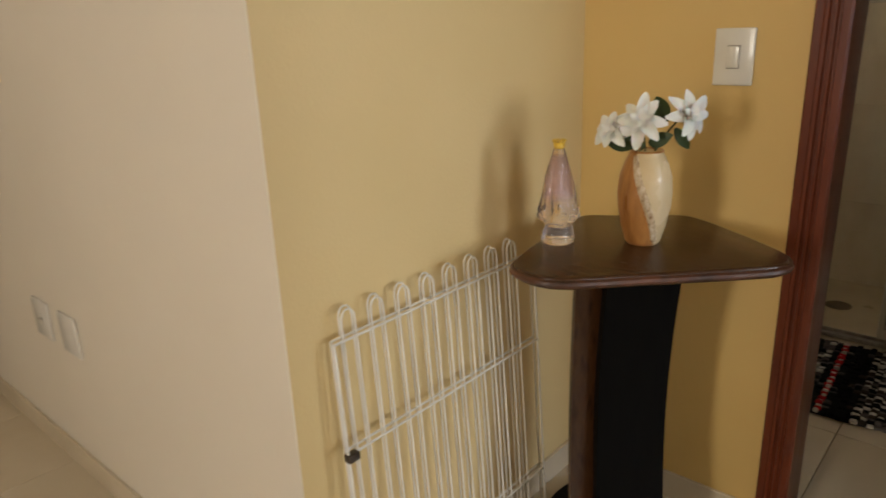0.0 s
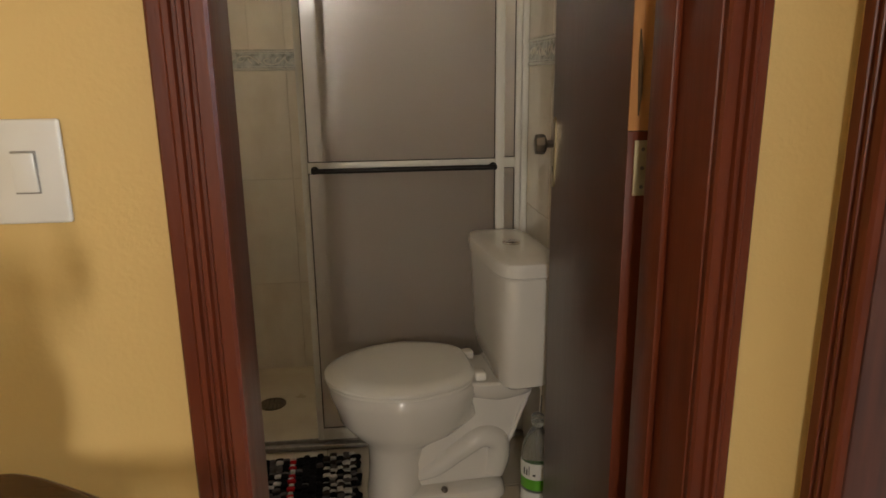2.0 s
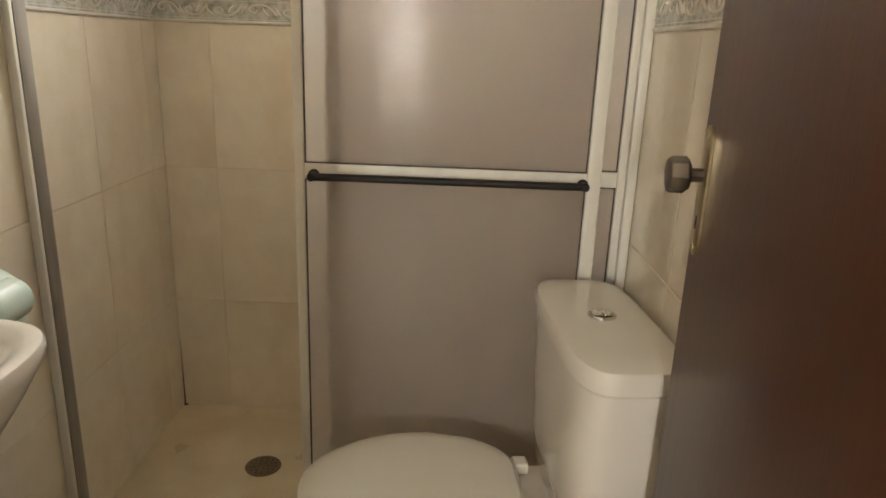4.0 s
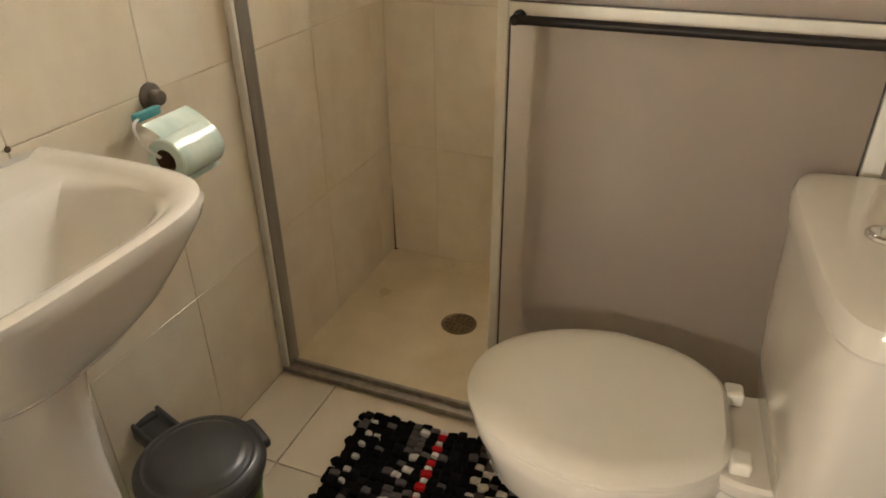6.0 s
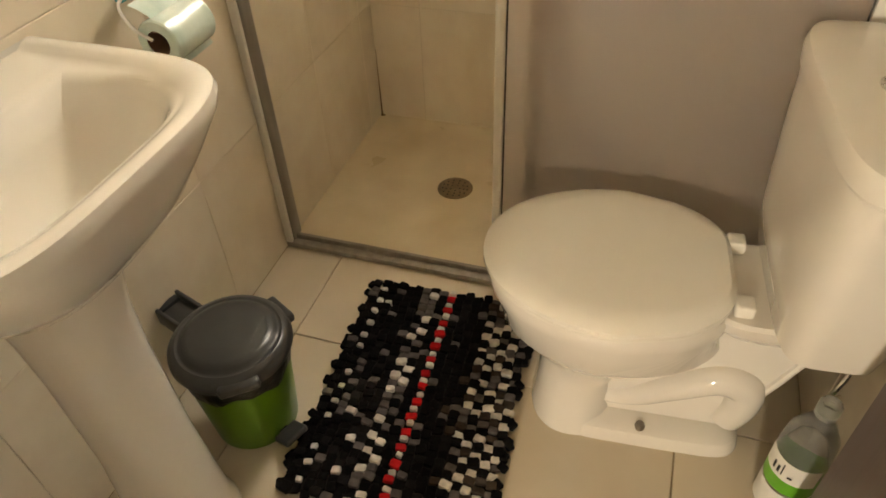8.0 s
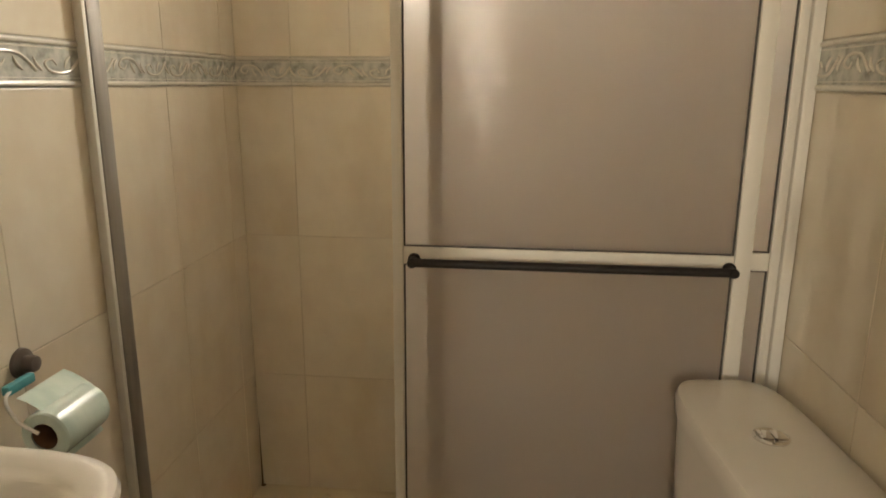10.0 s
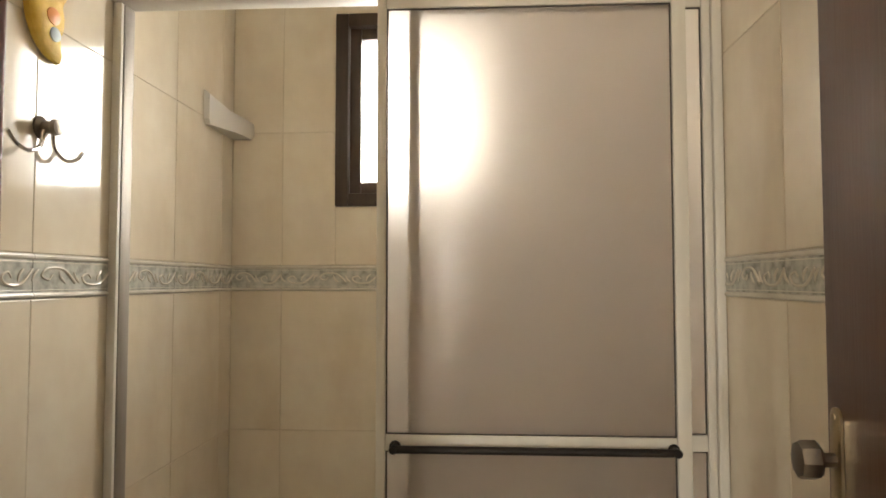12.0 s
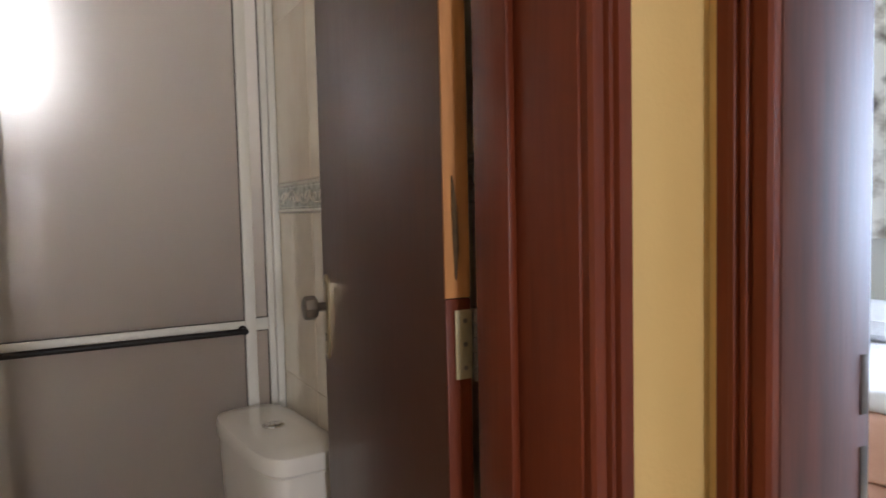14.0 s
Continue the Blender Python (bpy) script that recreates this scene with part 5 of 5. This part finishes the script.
# ---- bedroom seen through its door ----
bed = thing("bed", "bed with white sheet and salmon bedspread", "bed", at=(3.2, 2.3, 0))
bm = box(-0.55, 0.65, -0.75, 0.85, 0.02, 0.30, 0.02)
under("base", bm, PINK_CLOTH, bed)
under("bedspread", box(-0.57, 0.66, -0.77, 0.86, 0.302, 0.54, 0.03, segments=4), PINK_CLOTH, bed)
under("sheet", box(-0.56, 0.655, -0.76, 0.855, 0.541, 0.62, 0.03, segments=4), SHEET, bed)
pil = loft([oval(0.40, 0.25, 0.20 * f, 0.34 * f, z, 32, 3.2) for f, z in ((0.80, 0.621), (1.0, 0.66), (0.98, 0.72), (0.75, 0.765), (0.3, 0.78))])
pillow = thing("pillow", "plump white pillow on the bed", "pillow", at=(3.2, 2.3, 0))
under("case", pil, SHEET, pillow)
drape = thing("curtain", "floral patterned grey and cream curtain", "curtain", at=(3.84, 2.6, 0))
rings = []
for z in (1.06, 1.07, 1.5, 2.0, 2.38):
    rings.append([(0.022 * math.sin(i * 0.9) * (1.0 if z < 2.2 else 0.7) + dx, -0.62 + 0.02 * i, z) for dx, seq in ((0.0, range(60)), (0.004, range(59, -1, -1))) for i in seq])
under("cloth", loft(rings), CURTAIN, drape)
under("rod", tube([(0.0, -0.7, 2.39), (0.0, 0.65, 2.39)], 0.012, 12), WOOD, drape, "dark wooden rod")

# ---- pieces: border tiles, wall tiles, floor tiles ----
BAND0, BAND1 = 1.253, 1.333
ROWS_Z = [(0.0006, 0.388), (0.388, 0.828), (0.828, BAND0), (BAND1, 1.748), (1.748, 2.175), (2.175, CEILING)]
GAP = 0.0013


def wall_map(which):
    if which == "left":
        return lambda a, d, z: (LEFT - TD + d, a, z)
    if which == "right":
        return lambda a, d, z: (RIGHT + TD - d, a, z)
    if which == "front":
        return lambda a, d, z: (a, BATH_Y - 0.012 + d, z)
    return lambda a, d, z: (a, BACK + TD - d, z)


TILE_MESH = {}


def tile_mesh(w, h, depth=TD, material=TILE, ch=0.0011):
    """A glazed tile with a softly turned rim, lying in its own x (across), y (depth), z."""
    key = (round(w, 4), round(h, 4), depth, material.name)
    if key not in TILE_MESH:
        rings = [[(sx * (w / 2 - i), d, sz * (h / 2 - i)) for sx, sz in ((-1, -1), (1, -1), (1, 1), (-1, 1))] for i, d in ((0, 0.0003), (0, depth - ch), (ch * 0.5, depth - ch * 0.35), (ch * 1.5, depth))]
        TILE_MESH[key] = mesh_of(loft(rings, caps=(False, True)), "tile", material, True, 10)
    return TILE_MESH[key]


FACING = {"left": -90, "right": 90, "back": 180, "front": 0}


def lay(name, mesh, which, a, z, parent, spin=0.0):
    ob = new(name, mesh)
    ob.matrix_world = Matrix.Translation(wall_map(which)(a, 0.0, z)) @ pose(0, 0, 0, 0, 0, FACING[which])
    ob.parent = parent
    return ob


def tiling(which, cuts, parent, holes=()):
    tr = random.Random(len(which) * 7 + 1)
    for a0, a1 in zip(cuts, cuts[1:]):
        for z0, z1 in ROWS_Z:
            pieces = [(a0, a1, z0, z1)]
            for ha, hb, hz0, hz1 in holes:
                cut = []
                for p0, p1, q0, q1 in pieces:
                    if p1 <= ha or p0 >= hb or q1 <= hz0 or q0 >= hz1:
                        cut.append((p0, p1, q0, q1))
                        continue
                    if p0 < ha:
                        cut.append((p0, ha, q0, q1))
                    if p1 > hb:
                        cut.append((hb, p1, q0, q1))
                    m0, m1 = max(p0, ha), min(p1, hb)
                    if q0 < hz0:
                        cut.append((m0, m1, q0, hz0))
                    if q1 > hz1:
                        cut.append((m0, m1, hz1, q1))
                pieces = cut
            for p0, p1, q0, q1 in pieces:
                if p1 - p0 > 0.012 and q1 - q0 > 0.012:
                    lay("tile", tile_mesh(p1 - p0 - GAP, q1 - q0 - GAP), which, (p0 + p1) / 2, (q0 + q1) / 2, parent)
        mid = (a0 + a1) / 2
        if not any(ha < mid < hb and hz0 < 1.29 < hz1 for ha, hb, hz0, hz1 in holes):
            border(which, a0, a1, parent)


BORDERS = {}


def border(which, a0, a1, parent):
    """A border tile: grey marbled ground, two raised beads, and a scroll of raised leaves."""
    w = a1 - a0 - GAP
    key = round(w, 3)
    h = BAND1 - BAND0 - GAP
    if key not in BORDERS:
        ground = mesh_of(box(-w / 2, w / 2, 0.0003, 0.0034, -h / 2, h / 2), "border_tile", BAND)
        bm = bmesh.new()
        for z, r in ((h / 2 - 0.0055, 0.0052), (-h / 2 + 0.0055, 0.0052), (h / 2 - 0.0145, 0.0016), (-h / 2 + 0.0145, 0.0016)):
            tube([(-w / 2, 0.0022, z), (w / 2, 0.0022, z)], r, 10, bm)
        n = max(1, round(w / 0.10))
        for i in range(n):
            c = -w / 2 + w * (i + 0.5) / n
            s = 1 if i % 2 else -1
            half = w / n / 2
            stroke = smooth_path([(c - half, 0.0032, -s * 0.012), (c - half * 0.4, 0.0032, s * 0.013), (c + half * 0.35, 0.0032, s * 0.014), (c + half * 0.62, 0.0032, s * 0.001), (c + half * 0.30, 0.0032, -s * 0.006), (c + half * 0.12, 0.0032, s * 0.003)], 5)
            tube(stroke, lambda t: 0.0035 - 0.0016 * t, 6, bm)
            for q, dz in ((-0.5, -0.012), (0.75, 0.012)):
                tube(smooth_path([(c + half * q, 0.0032, s * dz), (c + half * (q + 0.22), 0.0032, s * dz * 0.2), (c + half * (q + 0.3), 0.0032, -s * dz * 0.8)], 4), lambda t: 0.0034 * math.sin(math.pi * (0.15 + 0.8 * t)), 6, bm)
        BORDERS[key] = (ground, mesh_of(bm, "border_relief", BAND_RELIEF, True))
    ob = lay("border_tile", BORDERS[key][0], which, (a0 + a1) / 2, (BAND0 + BAND1) / 2, parent)
    rel = new("border_relief", BORDERS[key][1])
    rel.matrix_world = Matrix.Translation(wall_map(which)((a0 + a1) / 2, 0.0, (BAND0 + BAND1) / 2)) @ pose(0, 0, 0, 0, 0, FACING[which])
    rel.parent = parent


tiling("left", [BATH_Y, 1.665, 1.966, 2.253, 2.498, 2.80, 3.105, BACK], wall_bath_left)
tiling("back", [LEFT, -0.291, 0.014, 0.319, 0.624, RIGHT], wall_bath_back, [(WIN[0], WIN[1], WIN[2], WIN[3])])
tiling("right", [BATH_Y, 1.64, 1.94, 2.243, 2.545, 2.85, BACK], wall_bath_right)
tiling("front", [LEFT, -0.145, DOOR_L - 0.03], wall_front)

FT, OX, OY = 0.4355, 0.58, 1.782


def floor_tiles(x0, x1, y0, y1):
    i0, i1 = math.floor((x0 - OX) / FT), math.ceil((x1 - OX) / FT)
    j0, j1 = math.floor((y0 - OY) / FT), math.ceil((y1 - OY) / FT)
    for i in range(i0, i1):
        for j in range(j0, j1):
            a, b = max(x0, OX + i * FT), min(x1, OX + (i + 1) * FT)
            c, d = max(y0, OY + j * FT), min(y1, OY + (j + 1) * FT)
            if b - a > 0.015 and d - c > 0.015:
                ob = new("tile", tile_mesh(b - a - 0.003, d - c - 0.003, 0.006, FLOOR_TILE, 0.0012))
                ob.matrix_world = Matrix.Translation(((a + b) / 2, (c + d) / 2, -0.006)) @ pose(0, 0, 0, 90, 0, 0)
                ob.parent = floor


floor_tiles(LEFT - 0.002, RIGHT + 0.002, BATH_Y - 0.01, SHOWER + 0.03)
floor_tiles(DOOR_L, DOOR_R, HALL_Y, BATH_Y - 0.011)
floor_tiles(HALL_LEFT, HALL_RIGHT, CORNER_Y, HALL_Y)
floor_tiles(-3.0, HALL_RIGHT, -3.0, CORNER_Y)
floor_tiles(HALL_RIGHT, 3.9, DOOR2_0, DOOR2_1)
